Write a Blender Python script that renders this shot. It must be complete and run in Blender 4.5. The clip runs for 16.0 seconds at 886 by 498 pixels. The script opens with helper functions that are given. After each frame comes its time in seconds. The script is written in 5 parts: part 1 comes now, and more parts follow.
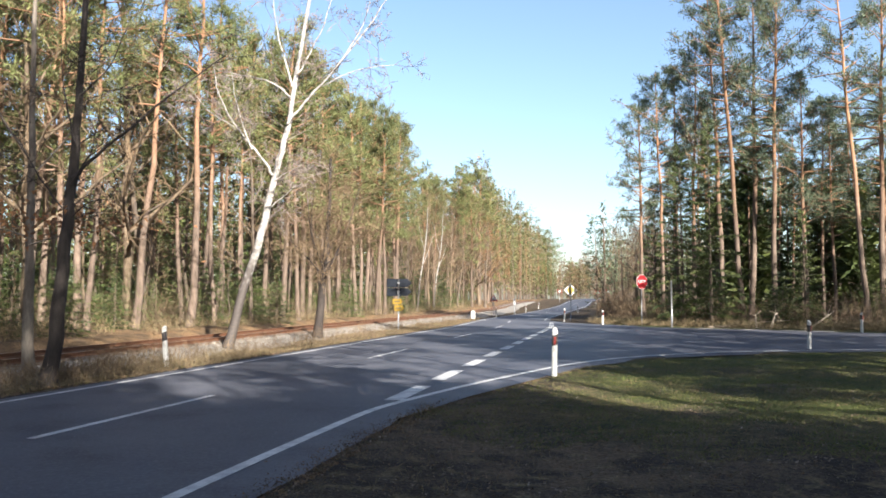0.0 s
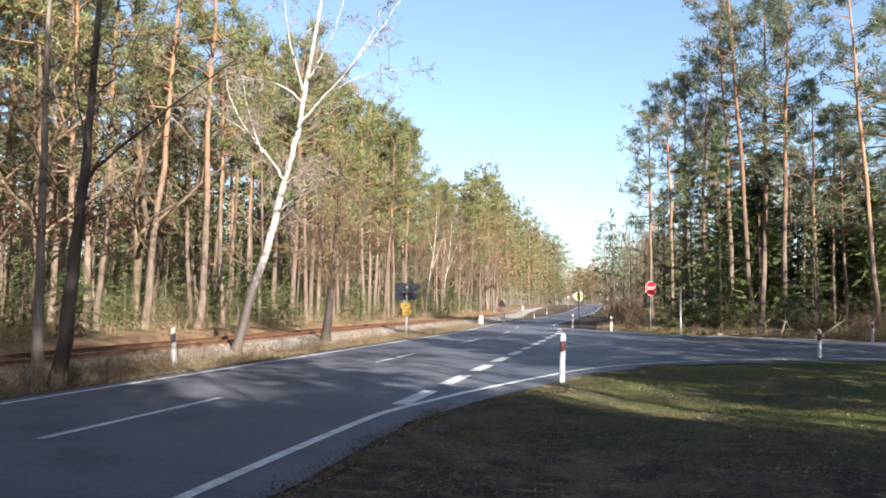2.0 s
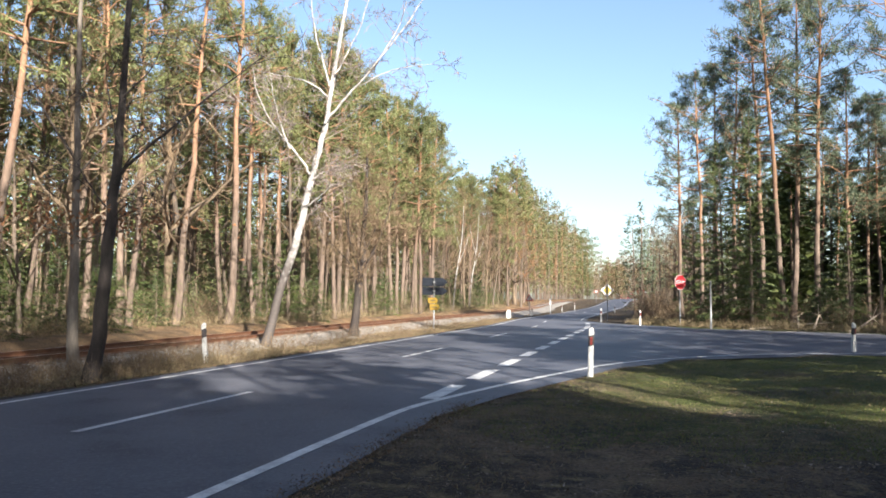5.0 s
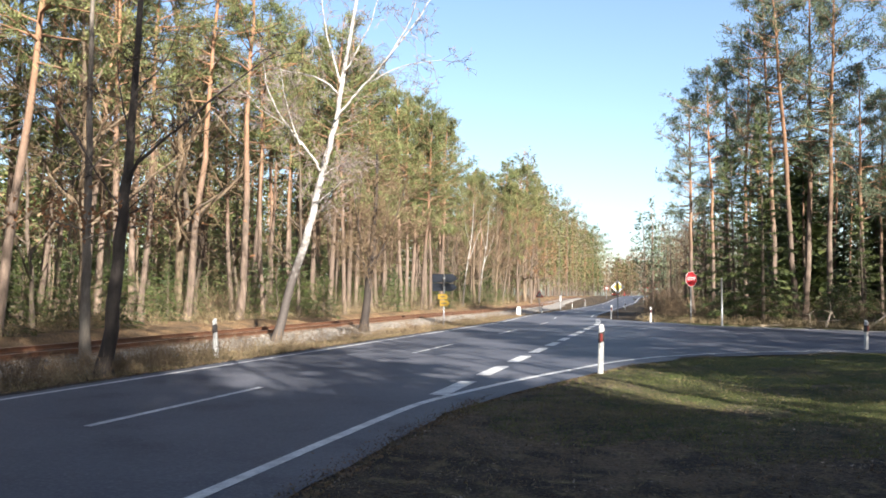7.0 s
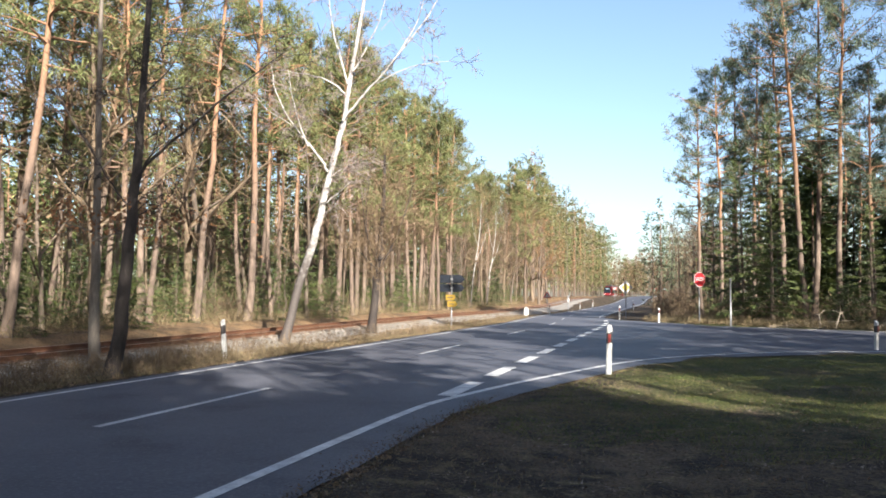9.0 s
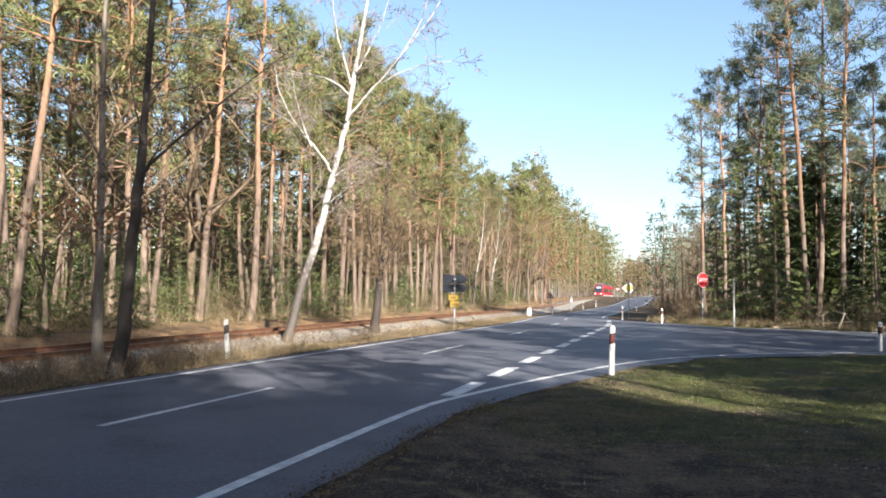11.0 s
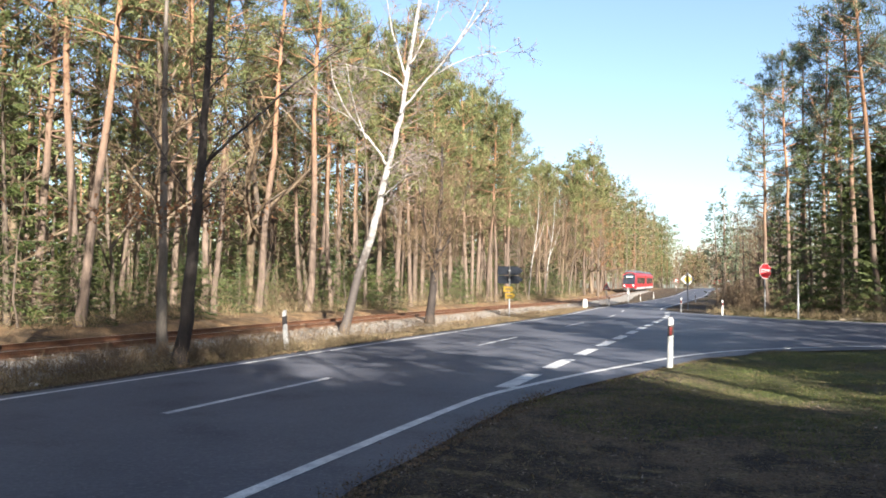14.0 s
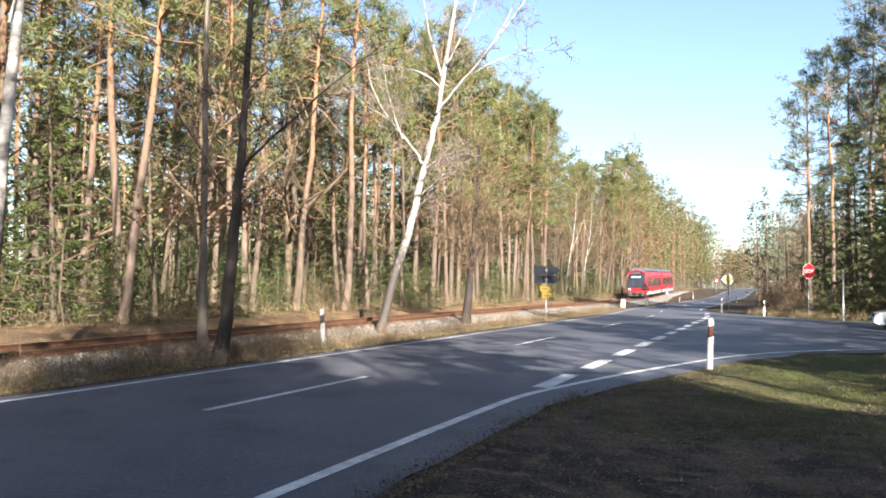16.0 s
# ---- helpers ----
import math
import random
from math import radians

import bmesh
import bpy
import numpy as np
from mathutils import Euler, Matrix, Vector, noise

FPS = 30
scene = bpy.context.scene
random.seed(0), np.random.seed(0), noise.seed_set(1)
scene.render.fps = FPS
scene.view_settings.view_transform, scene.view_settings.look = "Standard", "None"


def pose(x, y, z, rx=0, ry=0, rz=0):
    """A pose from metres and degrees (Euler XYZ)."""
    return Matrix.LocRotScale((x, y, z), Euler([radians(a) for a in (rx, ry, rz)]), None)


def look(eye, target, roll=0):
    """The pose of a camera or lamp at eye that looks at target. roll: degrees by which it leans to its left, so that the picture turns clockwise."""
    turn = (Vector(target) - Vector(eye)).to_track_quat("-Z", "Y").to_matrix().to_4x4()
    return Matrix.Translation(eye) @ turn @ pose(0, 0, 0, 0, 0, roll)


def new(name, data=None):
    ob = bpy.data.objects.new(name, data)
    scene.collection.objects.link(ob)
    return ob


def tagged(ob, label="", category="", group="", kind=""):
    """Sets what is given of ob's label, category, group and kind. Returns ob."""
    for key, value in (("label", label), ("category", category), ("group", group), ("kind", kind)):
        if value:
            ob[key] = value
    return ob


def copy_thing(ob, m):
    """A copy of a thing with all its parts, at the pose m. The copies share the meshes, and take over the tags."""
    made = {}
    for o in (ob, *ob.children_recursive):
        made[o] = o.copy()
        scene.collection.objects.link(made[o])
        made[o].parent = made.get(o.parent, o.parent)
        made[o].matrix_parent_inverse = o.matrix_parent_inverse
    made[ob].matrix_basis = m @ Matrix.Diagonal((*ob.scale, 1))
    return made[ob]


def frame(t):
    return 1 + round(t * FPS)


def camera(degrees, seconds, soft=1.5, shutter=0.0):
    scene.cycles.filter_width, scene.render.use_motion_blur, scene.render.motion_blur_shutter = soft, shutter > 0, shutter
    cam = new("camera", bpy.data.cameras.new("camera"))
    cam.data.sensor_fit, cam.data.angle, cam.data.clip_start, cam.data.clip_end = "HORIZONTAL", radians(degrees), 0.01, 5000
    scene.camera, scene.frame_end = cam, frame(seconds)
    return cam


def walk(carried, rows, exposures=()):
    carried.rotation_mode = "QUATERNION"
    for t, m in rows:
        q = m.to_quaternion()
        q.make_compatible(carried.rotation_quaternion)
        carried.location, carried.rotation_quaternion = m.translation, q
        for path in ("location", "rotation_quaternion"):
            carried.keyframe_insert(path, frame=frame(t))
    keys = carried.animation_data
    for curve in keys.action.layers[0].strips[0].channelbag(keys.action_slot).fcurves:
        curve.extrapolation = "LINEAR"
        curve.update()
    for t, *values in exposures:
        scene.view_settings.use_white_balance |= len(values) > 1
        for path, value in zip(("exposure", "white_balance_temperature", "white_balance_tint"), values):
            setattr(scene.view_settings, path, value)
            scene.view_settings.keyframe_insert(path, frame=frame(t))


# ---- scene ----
cam = camera(59.86, 16.0, soft=1.75)
EYE = (6.4, 0.0, 1.6)
TILT, LEAN, TURN = 3.87, 0.0, 12.1
# seconds, then the turn to the left, up and about the lens from the first view
ROWS = [
    (0, 0.000, 0.000, 0.000),
    (0.5, 0.081, 0.289, 0.458),
    (1, 0.458, -0.036, 0.460),
    (1.5, 0.380, 0.153, 0.581),
    (2, 0.646, 0.345, 0.532),
    (2.5, 0.828, 0.551, 0.631),
    (3, 1.783, 0.457, 0.270),
    (3.5, 1.941, -0.087, 0.179),
    (4, 2.292, -0.472, -0.117),
    (4.5, 2.503, -0.024, 0.091),
    (7, 3.403, -0.349, 0.316),
    (7.5, 3.750, -0.339, 0.226),
    (8, 3.592, -0.293, 0.278),
    (8.5, 3.726, -0.241, 0.518),
    (9, 3.967, -0.295, 0.211),
    (11.5, 4.381, -0.305, 0.436),
    (12, 4.804, -0.443, 0.404),
    (12.5, 5.027, -0.107, 0.614),
    (13, 6.627, -0.458, 0.344),
    (13.5, 7.732, -0.736, 0.265),
    (14, 8.251, -0.929, 0.037),
    (14.5, 8.720, -0.795, 0.172),
    (15, 9.629, -1.043, 0.463),
    (15.5, 10.702, -0.969, -0.084),
    (16, 10.958, -0.969, 0.028),
]
START = Matrix.Translation(EYE) @ pose(0, 0, 0, 0, 0, TURN) @ pose(0, 0, 0, TILT, LEAN, 0)
walk(cam, [(t, START @ pose(0, 0, 0, 0, 0, yaw) @ pose(0, 0, 0, 90 + pitch) @ pose(0, 0, 0, 0, 0, roll)) for t, yaw, pitch, roll in ROWS], exposures=[(0, 2.12, 6400, 11), (12.5, 2.14, 6400, 11), (14, 2.2, 6450, 11), (16, 2.3, 6500, 11)])

# ---- light ----
SUN_TO = Vector((0.634, -0.764, 0.0)).normalized()
SUN_UP = radians(25)
sun_data = bpy.data.lights.new("sun", "SUN")
sun_data.energy, sun_data.angle, sun_data.color = 5.6, radians(0.45), (1.0, 0.93, 0.83)
sun = new("sun", sun_data)
sun_dir = Vector((SUN_TO.x * math.cos(SUN_UP), SUN_TO.y * math.cos(SUN_UP), math.sin(SUN_UP)))
sun.matrix_world = look(sun_dir * 120, (0, 0, 0))

world = bpy.data.worlds.new("world")
scene.world = world
world.use_nodes = True
wn = world.node_tree.nodes
sky = wn.new("ShaderNodeTexSky")
sky.sky_type, sky.sun_disc = "NISHITA", False
sky.sun_elevation, sky.sun_rotation = SUN_UP, math.atan2(SUN_TO.x, SUN_TO.y)
sky.air_density, sky.dust_density, sky.ozone_density = 1.0, 1.5, 1.9
world.node_tree.links.new(sky.outputs[0], wn["Background"].inputs[0])
wn["Background"].inputs[1].default_value = 0.064


# ---- materials ----
def mat(name, colours, scale=4.0, rough=0.8, bump=0.0, fine=None, metal=0.0, island=0.0, thing=0.0, stretch=(1, 1, 1), emit=None, spec=0.3, detail=5.0, through_light=0.0, gap=0.35):
    """Noise between two or more colours, a second finer noise, a bump, and a shift of value by island or by thing."""
    m = bpy.data.materials.new(name)
    m.use_nodes = True
    n, l = m.node_tree.nodes, m.node_tree.links
    b = n["Principled BSDF"]
    b.inputs["Roughness"].default_value, b.inputs["Metallic"].default_value = rough, metal
    b.inputs["Specular IOR Level"].default_value = spec
    co = n.new("ShaderNodeTexCoord")
    mp = n.new("ShaderNodeMapping")
    mp.inputs["Scale"].default_value = stretch
    l.new(co.outputs["Object"], mp.inputs[0])
    tex = n.new("ShaderNodeTexNoise")
    tex.inputs["Scale"].default_value, tex.inputs["Detail"].default_value = scale, detail
    l.new(mp.outputs[0], tex.inputs["Vector"])
    ramp = n.new("ShaderNodeValToRGB")
    k = len(colours)
    ramp.color_ramp.elements[0].position, ramp.color_ramp.elements[1].position = gap, 1 - gap
    for i, c in enumerate(colours):
        if 0 < i < k - 1:
            e = ramp.color_ramp.elements.new(gap + (1 - 2 * gap) * i / (k - 1))
            e.color = (*c, 1)
    ramp.color_ramp.elements[0].color = (*colours[0], 1)
    ramp.color_ramp.elements[k - 1].color = (*colours[-1], 1)
    l.new(tex.outputs[0], ramp.inputs[0])
    out = ramp.outputs[0]
    fine_tex = n.new("ShaderNodeTexNoise")
    fine_tex.inputs["Scale"].default_value, fine_tex.inputs["Detail"].default_value = fine or scale * 9, 3.0
    l.new(mp.outputs[0], fine_tex.inputs["Vector"])
    hsv = n.new("ShaderNodeHueSaturation")
    l.new(out, hsv.inputs["Color"])
    add = n.new("ShaderNodeMapRange")
    add.inputs["From Min"].default_value, add.inputs["From Max"].default_value = 0.25, 0.75
    add.inputs["To Min"].default_value, add.inputs["To Max"].default_value = 0.75, 1.25
    l.new(fine_tex.outputs[0], add.inputs["Value"])
    value = add.outputs[0]
    if island or thing:
        for amount, node, socket in ((island, "ShaderNodeNewGeometry", "Random Per Island"), (thing, "ShaderNodeObjectInfo", "Random")):
            if amount:
                src = n.new(node)
                rng = n.new("ShaderNodeMapRange")
                rng.inputs["To Min"].default_value, rng.inputs["To Max"].default_value = 1 - amount, 1 + amount
                l.new(src.outputs[socket], rng.inputs["Value"])
                mul = n.new("ShaderNodeMath")
                mul.operation = "MULTIPLY"
                l.new(value, mul.inputs[0])
                l.new(rng.outputs[0], mul.inputs[1])
                value = mul.outputs[0]
    l.new(value, hsv.inputs["Value"])
    l.new(hsv.outputs[0], b.inputs["Base Color"])
    if bump:
        bp = n.new("ShaderNodeBump")
        bp.inputs["Strength"].default_value, bp.inputs["Distance"].default_value = min(1, bump), 0.02
        l.new(fine_tex.outputs[0], bp.inputs["Height"])
        l.new(bp.outputs[0], b.inputs["Normal"])
    if emit:
        b.inputs["Emission Color"].default_value, b.inputs["Emission Strength"].default_value = (*emit[:3], 1), emit[3]
    if through_light:
        tr = n.new("ShaderNodeBsdfTranslucent")
        l.new(hsv.outputs[0], tr.inputs[0])
        mix = n.new("ShaderNodeMixShader")
        mix.inputs[0].default_value = through_light
        l.new(b.outputs[0], mix.inputs[1])
        l.new(tr.outputs[0], mix.inputs[2])
        l.new(mix.outputs[0], n["Material Output"].inputs[0])
    return m


def blend_mat(name, layers, rough=0.9, bump=0.6, axis_masks=(), grainy=0.45):
    """Ground: colours mixed by noises of several sizes. layers: (colour, noise scale, threshold, softness), laid over one another;
    axis_masks: (layer, axis, from, to): the layer lies only where that coordinate goes from 0 at `from` to 1 at `to`."""
    m = bpy.data.materials.new(name)
    m.use_nodes = True
    n, l = m.node_tree.nodes, m.node_tree.links
    b = n["Principled BSDF"]
    b.inputs["Roughness"].default_value, b.inputs["Specular IOR Level"].default_value = rough, 0.15
    co = n.new("ShaderNodeTexCoord")
    sep = n.new("ShaderNodeSeparateXYZ")
    l.new(co.outputs["Object"], sep.inputs[0])
    warp = n.new("ShaderNodeTexNoise")
    warp.inputs["Scale"].default_value = 0.9
    warp.inputs["Detail"].default_value = 4.0
    l.new(co.outputs["Object"], warp.inputs["Vector"])
    current = None
    for i, (colour, scale, threshold, soft) in enumerate(layers):
        rgb = n.new("ShaderNodeRGB")
        rgb.outputs[0].default_value = (*colour, 1)
        if current is None:
            current = rgb.outputs[0]
            continue
        tex = n.new("ShaderNodeTexNoise")
        tex.inputs["Scale"].default_value, tex.inputs["Detail"].default_value = scale, 6.0
        l.new(co.outputs["Object"], tex.inputs["Vector"])
        rng = n.new("ShaderNodeMapRange")
        rng.inputs["From Min"].default_value, rng.inputs["From Max"].default_value = threshold - soft, threshold + soft
        l.new(tex.outputs[0], rng.inputs["Value"])
        fac = rng.outputs[0]
        for layer, axis, a, z in axis_masks:
            if layer == i:
                wob = n.new("ShaderNodeMath")
                wob.operation = "MULTIPLY_ADD"
                l.new(warp.outputs[0], wob.inputs[0])
                wob.inputs[1].default_value = 2.4
                l.new(sep.outputs[axis], wob.inputs[2])
                r2 = n.new("ShaderNodeMapRange")
                r2.inputs["From Min"].default_value, r2.inputs["From Max"].default_value = a + 1.2, z + 1.2
                l.new(wob.outputs[0], r2.inputs["Value"])
                mul = n.new("ShaderNodeMath")
                mul.operation = "MULTIPLY"
                l.new(fac, mul.inputs[0])
                l.new(r2.outputs[0], mul.inputs[1])
                fac = mul.outputs[0]
        mix = n.new("ShaderNodeMix")
        mix.data_type = "RGBA"
        l.new(fac, mix.inputs[0])
        l.new(current, mix.inputs[6])
        l.new(rgb.outputs[0], mix.inputs[7])
        current = mix.outputs[2]
    grain = n.new("ShaderNodeTexNoise")
    grain.inputs["Scale"].default_value, grain.inputs["Detail"].default_value = 24.0, 4.0
    l.new(co.outputs["Object"], grain.inputs["Vector"])
    rng = n.new("ShaderNodeMapRange")
    rng.inputs["From Min"].default_value, rng.inputs["From Max"].default_value = 0.25, 0.75
    rng.inputs["To Min"].default_value, rng.inputs["To Max"].default_value = 1 - grainy, 1 + grainy
    l.new(grain.outputs[0], rng.inputs["Value"])
    hsv = n.new("ShaderNodeHueSaturation")
    l.new(current, hsv.inputs["Color"])
    l.new(rng.outputs[0], hsv.inputs["Value"])
    l.new(hsv.outputs[0], b.inputs["Base Color"])
    bp = n.new("ShaderNodeBump")
    bp.inputs["Strength"].default_value, bp.inputs["Distance"].default_value = bump, 0.05
    l.new(grain.outputs[0], bp.inputs["Height"])
    l.new(bp.outputs[0], b.inputs["Normal"])
    return m


def bark_mat(name, low, high, start, end, scale=6.0):
    """Bark whose colour goes from low to high with the height on the trunk, in furrows along it."""
    m = mat(name, [low, tuple(c * 0.55 for c in low)], scale, 0.9, 0.9, scale * 6, stretch=(1, 1, 0.22), thing=0.2)
    n, l = m.node_tree.nodes, m.node_tree.links
    hsv = next(x for x in n if x.type == "HUE_SAT")
    old = hsv.inputs["Color"].links[0].from_socket
    co = n.new("ShaderNodeTexCoord")
    sep = n.new("ShaderNodeSeparateXYZ")
    l.new(co.outputs["Object"], sep.inputs[0])
    rng = n.new("ShaderNodeMapRange")
    rng.inputs["From Min"].default_value, rng.inputs["From Max"].default_value = start, end
    l.new(sep.outputs[2], rng.inputs["Value"])
    mix = n.new("ShaderNodeMix")
    mix.data_type = "RGBA"
    l.new(rng.outputs[0], mix.inputs[0])
    l.new(old, mix.inputs[6])
    mix.inputs[7].default_value = (*high, 1)
    l.new(mix.outputs[2], hsv.inputs["Color"])
    return m


GROUND = blend_mat("forest floor and grass", [
    ((0.046, 0.034, 0.024), 1, 0.5, 0.1),
    ((0.088, 0.063, 0.040), 0.55, 0.52, 0.12),
    ((0.022, 0.017, 0.013), 1.7, 0.54, 0.10),
    ((0.03162, 0.03952, 0.009486), 0.45, 0.45, 0.12),
    ((0.1054, 0.08169, 0.04479), 3.5, 0.61, 0.07),
    ((0.04743, 0.05534, 0.0137), 0.35, 0.54, 0.10),
    ((0.1581, 0.1001, 0.0527), 0.8, 0.46, 0.15),
], bump=1.0, grainy=0.75, axis_masks=[(3, 0, 4.8, 7.0), (3, 1, 8.5, 12.0), (5, 0, 5.5, 7.5), (5, 1, 10.0, 13.5), (6, 0, -9.6, -11.0)])
ASPHALT = blend_mat("worn asphalt", [
    ((0.054, 0.0575, 0.072), 1, 0.5, 0.1),
    ((0.080, 0.083, 0.097), 0.35, 0.5, 0.16),
    ((0.042, 0.045, 0.057), 0.8, 0.60, 0.08),
    ((0.098, 0.0995, 0.108), 30.0, 0.62, 0.08),
], rough=0.62, bump=0.1, grainy=0.2)
PAINT = mat("road paint", [(0.495, 0.495, 0.48), (0.3, 0.3, 0.3)], 4.0, 0.6, 0.1, 40)
BALLAST = mat("track gravel", [(0.1309, 0.119, 0.1041), (0.1904, 0.1785, 0.1606), (0.07735, 0.06545, 0.05355)], 9.0, 0.9, 1.0, 16)
# Much lighter than the track gravel: sunlight on it is put into the colour.
PALE_GRAVEL = mat("gravel paled as if sunlit", [(0.34, 0.32, 0.29), (0.22, 0.20, 0.18)], 3.0, 0.9, 0.6, 30)
STONES = mat("gravel stones", [(0.1785, 0.1666, 0.1487), (0.1071, 0.09223, 0.07735)], 3.0, 0.9, 0.3, island=0.45)
RAIL = mat("rusty rail steel", [(0.085, 0.03613, 0.01912), (0.119, 0.05525, 0.02975)], 6.0, 0.7, 0.3, metal=0.2)
RAIL_TOP = mat("worn rail head", [(0.19, 0.13, 0.1), (0.25, 0.21, 0.19)], 5.0, 0.4, metal=0.8)
SLEEPER = mat("old timber sleeper", [(0.07, 0.0455, 0.0315), (0.119, 0.084, 0.0595)], 3.0, 0.9, 0.7, stretch=(0.3, 2, 2), thing=0.25)
PINE_BARK = bark_mat("pine bark", (0.125, 0.092, 0.070), (0.205, 0.112, 0.062), 5.0, 12.0)
GREY_BARK = mat("grey-brown bark", [(0.1056, 0.08184, 0.06072), (0.05808, 0.04488, 0.03432)], 5.0, 0.9, 0.9, 30, stretch=(1, 1, 0.25), thing=0.2)
OAK_BARK = mat("pale brown bark", [(0.1259, 0.0934, 0.06101), (0.07245, 0.05338, 0.03622)], 5.0, 0.9, 0.9, 30, stretch=(1, 1, 0.25), thing=0.15)
PALE_BARK = mat("pale grey bark", [(0.125, 0.107, 0.088), (0.07, 0.058, 0.047)], 4.0, 0.9, 0.9, 26, stretch=(1, 1, 0.25))
# Bark drawn darker: the shade over these trunks is put into the colour.
SHADE_BARK = mat("shade-darkened bark", [(0.021, 0.0165, 0.0145), (0.036, 0.029, 0.024)], 6.0, 0.85, 0.9, 30, stretch=(1, 1, 0.3))
BIRCH_BARK = mat("white birch bark", [(0.295, 0.283, 0.268), (0.26, 0.245, 0.226), (0.035, 0.03, 0.027)], 3.2, 0.7, 0.3, 12, stretch=(1, 1, 1.6), gap=0.27)


def darken_foot(m, low, start, end):
    """Lets rough dark bark climb the trunk from its foot, in patches; shade there is put into the colour too."""
    n, l = m.node_tree.nodes, m.node_tree.links
    hsv = next(x for x in n if x.type == "HUE_SAT")
    old = hsv.inputs["Color"].links[0].from_socket
    co = n.new("ShaderNodeTexCoord")
    sep = n.new("ShaderNodeSeparateXYZ")
    l.new(co.outputs["Object"], sep.inputs[0])
    tex = n.new("ShaderNodeTexNoise")
    tex.inputs["Scale"].default_value, tex.inputs["Detail"].default_value = 7.0, 5.0
    l.new(co.outputs["Object"], tex.inputs["Vector"])
    wob = n.new("ShaderNodeMath")
    wob.operation = "MULTIPLY_ADD"
    wob.inputs[1].default_value = 4.0
    l.new(tex.outputs[0], wob.inputs[0])
    l.new(sep.outputs[2], wob.inputs[2])
    rng = n.new("ShaderNodeMapRange")
    rng.inputs["From Min"].default_value, rng.inputs["From Max"].default_value = start + 2.0, end + 2.0
    l.new(wob.outputs[0], rng.inputs["Value"])
    mix = n.new("ShaderNodeMix")
    mix.data_type = "RGBA"
    l.new(rng.outputs[0], mix.inputs[0])
    mix.inputs[6].default_value = (*low, 1)
    l.new(old, mix.inputs[7])
    l.new(mix.outputs[2], hsv.inputs["Color"])


# Furrowed bark and the shade on the birch's foot, both in this colour.
darken_foot(BIRCH_BARK, (0.05, 0.042, 0.037), 2.4, 4.4)
TWIG = mat("brown twigs", [(0.128, 0.090, 0.052), (0.080, 0.054, 0.033)], 0.7, 0.85, island=0.35, thing=0.15)
BIRCH_TWIG = mat("grey-violet birch twigs", [(0.17, 0.14, 0.125), (0.11, 0.088, 0.08)], 0.7, 0.8, island=0.3)
RED_TWIG = mat("dry brown oak leaves", [(0.198, 0.099, 0.045), (0.132, 0.063, 0.03)], 0.8, 0.8, island=0.4, through_light=0.25)
PINE_GREEN = mat("pine needles", [(0.0759, 0.09488, 0.03289), (0.1265, 0.1297, 0.0506)], 0.5, 0.6, island=0.35, thing=0.2, through_light=0.25)
PINE_BLUE = mat("blue-green pine needles", [(0.064, 0.088, 0.052), (0.098, 0.118, 0.070)], 0.5, 0.6, island=0.35, thing=0.2, through_light=0.25)
SPRUCE_GREEN = mat("spruce needles", [(0.0297, 0.0459, 0.01296), (0.0675, 0.081, 0.0216)], 0.6, 0.6, island=0.35, thing=0.25, through_light=0.2)
DRY_GRASS = mat("dry grass", [(0.204, 0.159, 0.09), (0.126, 0.093, 0.051)], 1.2, 0.8, island=0.35, through_light=0.3)
GREEN_GRASS = mat("short winter grass", [(0.058, 0.082, 0.018), (0.098, 0.108, 0.028), (0.125, 0.104, 0.048)], 0.7, 0.7, island=0.35, through_light=0.3)
DULL_GRASS = mat("dull trodden grass", [(0.075, 0.068, 0.032), (0.12, 0.094, 0.056), (0.05, 0.052, 0.02)], 0.9, 0.8, island=0.45, through_light=0.2)
LITTER = mat("fallen leaves", [(0.09, 0.054, 0.02925), (0.135, 0.09, 0.054), (0.0495, 0.03375, 0.0225)], 2.0, 0.8, island=0.4)
PALE_LITTER = mat("pale dry leaves", [(0.15, 0.108, 0.074), (0.09, 0.062, 0.044), (0.19, 0.16, 0.135)], 2.0, 0.8, island=0.5)
WHITE = mat("white plastic", [(0.40, 0.40, 0.385), (0.32, 0.318, 0.30)], 6.0, 0.5, 0.0, 20)
BLACK = mat("black plastic", [(0.025, 0.023, 0.024), (0.045, 0.04, 0.04)], 6.0, 0.5)
REFLECTOR_RED = mat("dull red reflector", [(0.16, 0.030, 0.025), (0.12, 0.02, 0.02)], 20.0, 0.3)
STEEL = mat("galvanised steel", [(0.21, 0.215, 0.22), (0.15, 0.155, 0.16)], 8.0, 0.45, metal=0.6)
SIGN_BACK = mat("dark sign back", [(0.012, 0.0144, 0.0192), (0.0088, 0.0108, 0.0144)], 3.0, 0.9, spec=0.1)
SIGN_RED = mat("sign red", [(0.234, 0.0117, 0.0156), (0.195, 0.00975, 0.01365)], 3.0, 0.4)
SIGN_WHITE = mat("sign white", [(0.37, 0.37, 0.36), (0.33, 0.33, 0.32)], 3.0, 0.4)
PALE_YELLOW = mat("sign face yellow", [(0.30, 0.225, 0.055), (0.27, 0.20, 0.045)], 3.0, 0.4)
SIGN_YELLOW = mat("sign yellow", [(0.1716, 0.1122, 0.0099), (0.1452, 0.0891, 0.0066)], 3.0, 0.4)
CONCRETE = mat("whitewashed concrete", [(0.49, 0.483, 0.455), (0.385, 0.371, 0.336)], 5.0, 0.8, 0.3)
TRAIN_RED = mat("train red paint", [(0.25, 0.009, 0.015), (0.21, 0.008, 0.012)], 1.5, 0.35, spec=0.5)
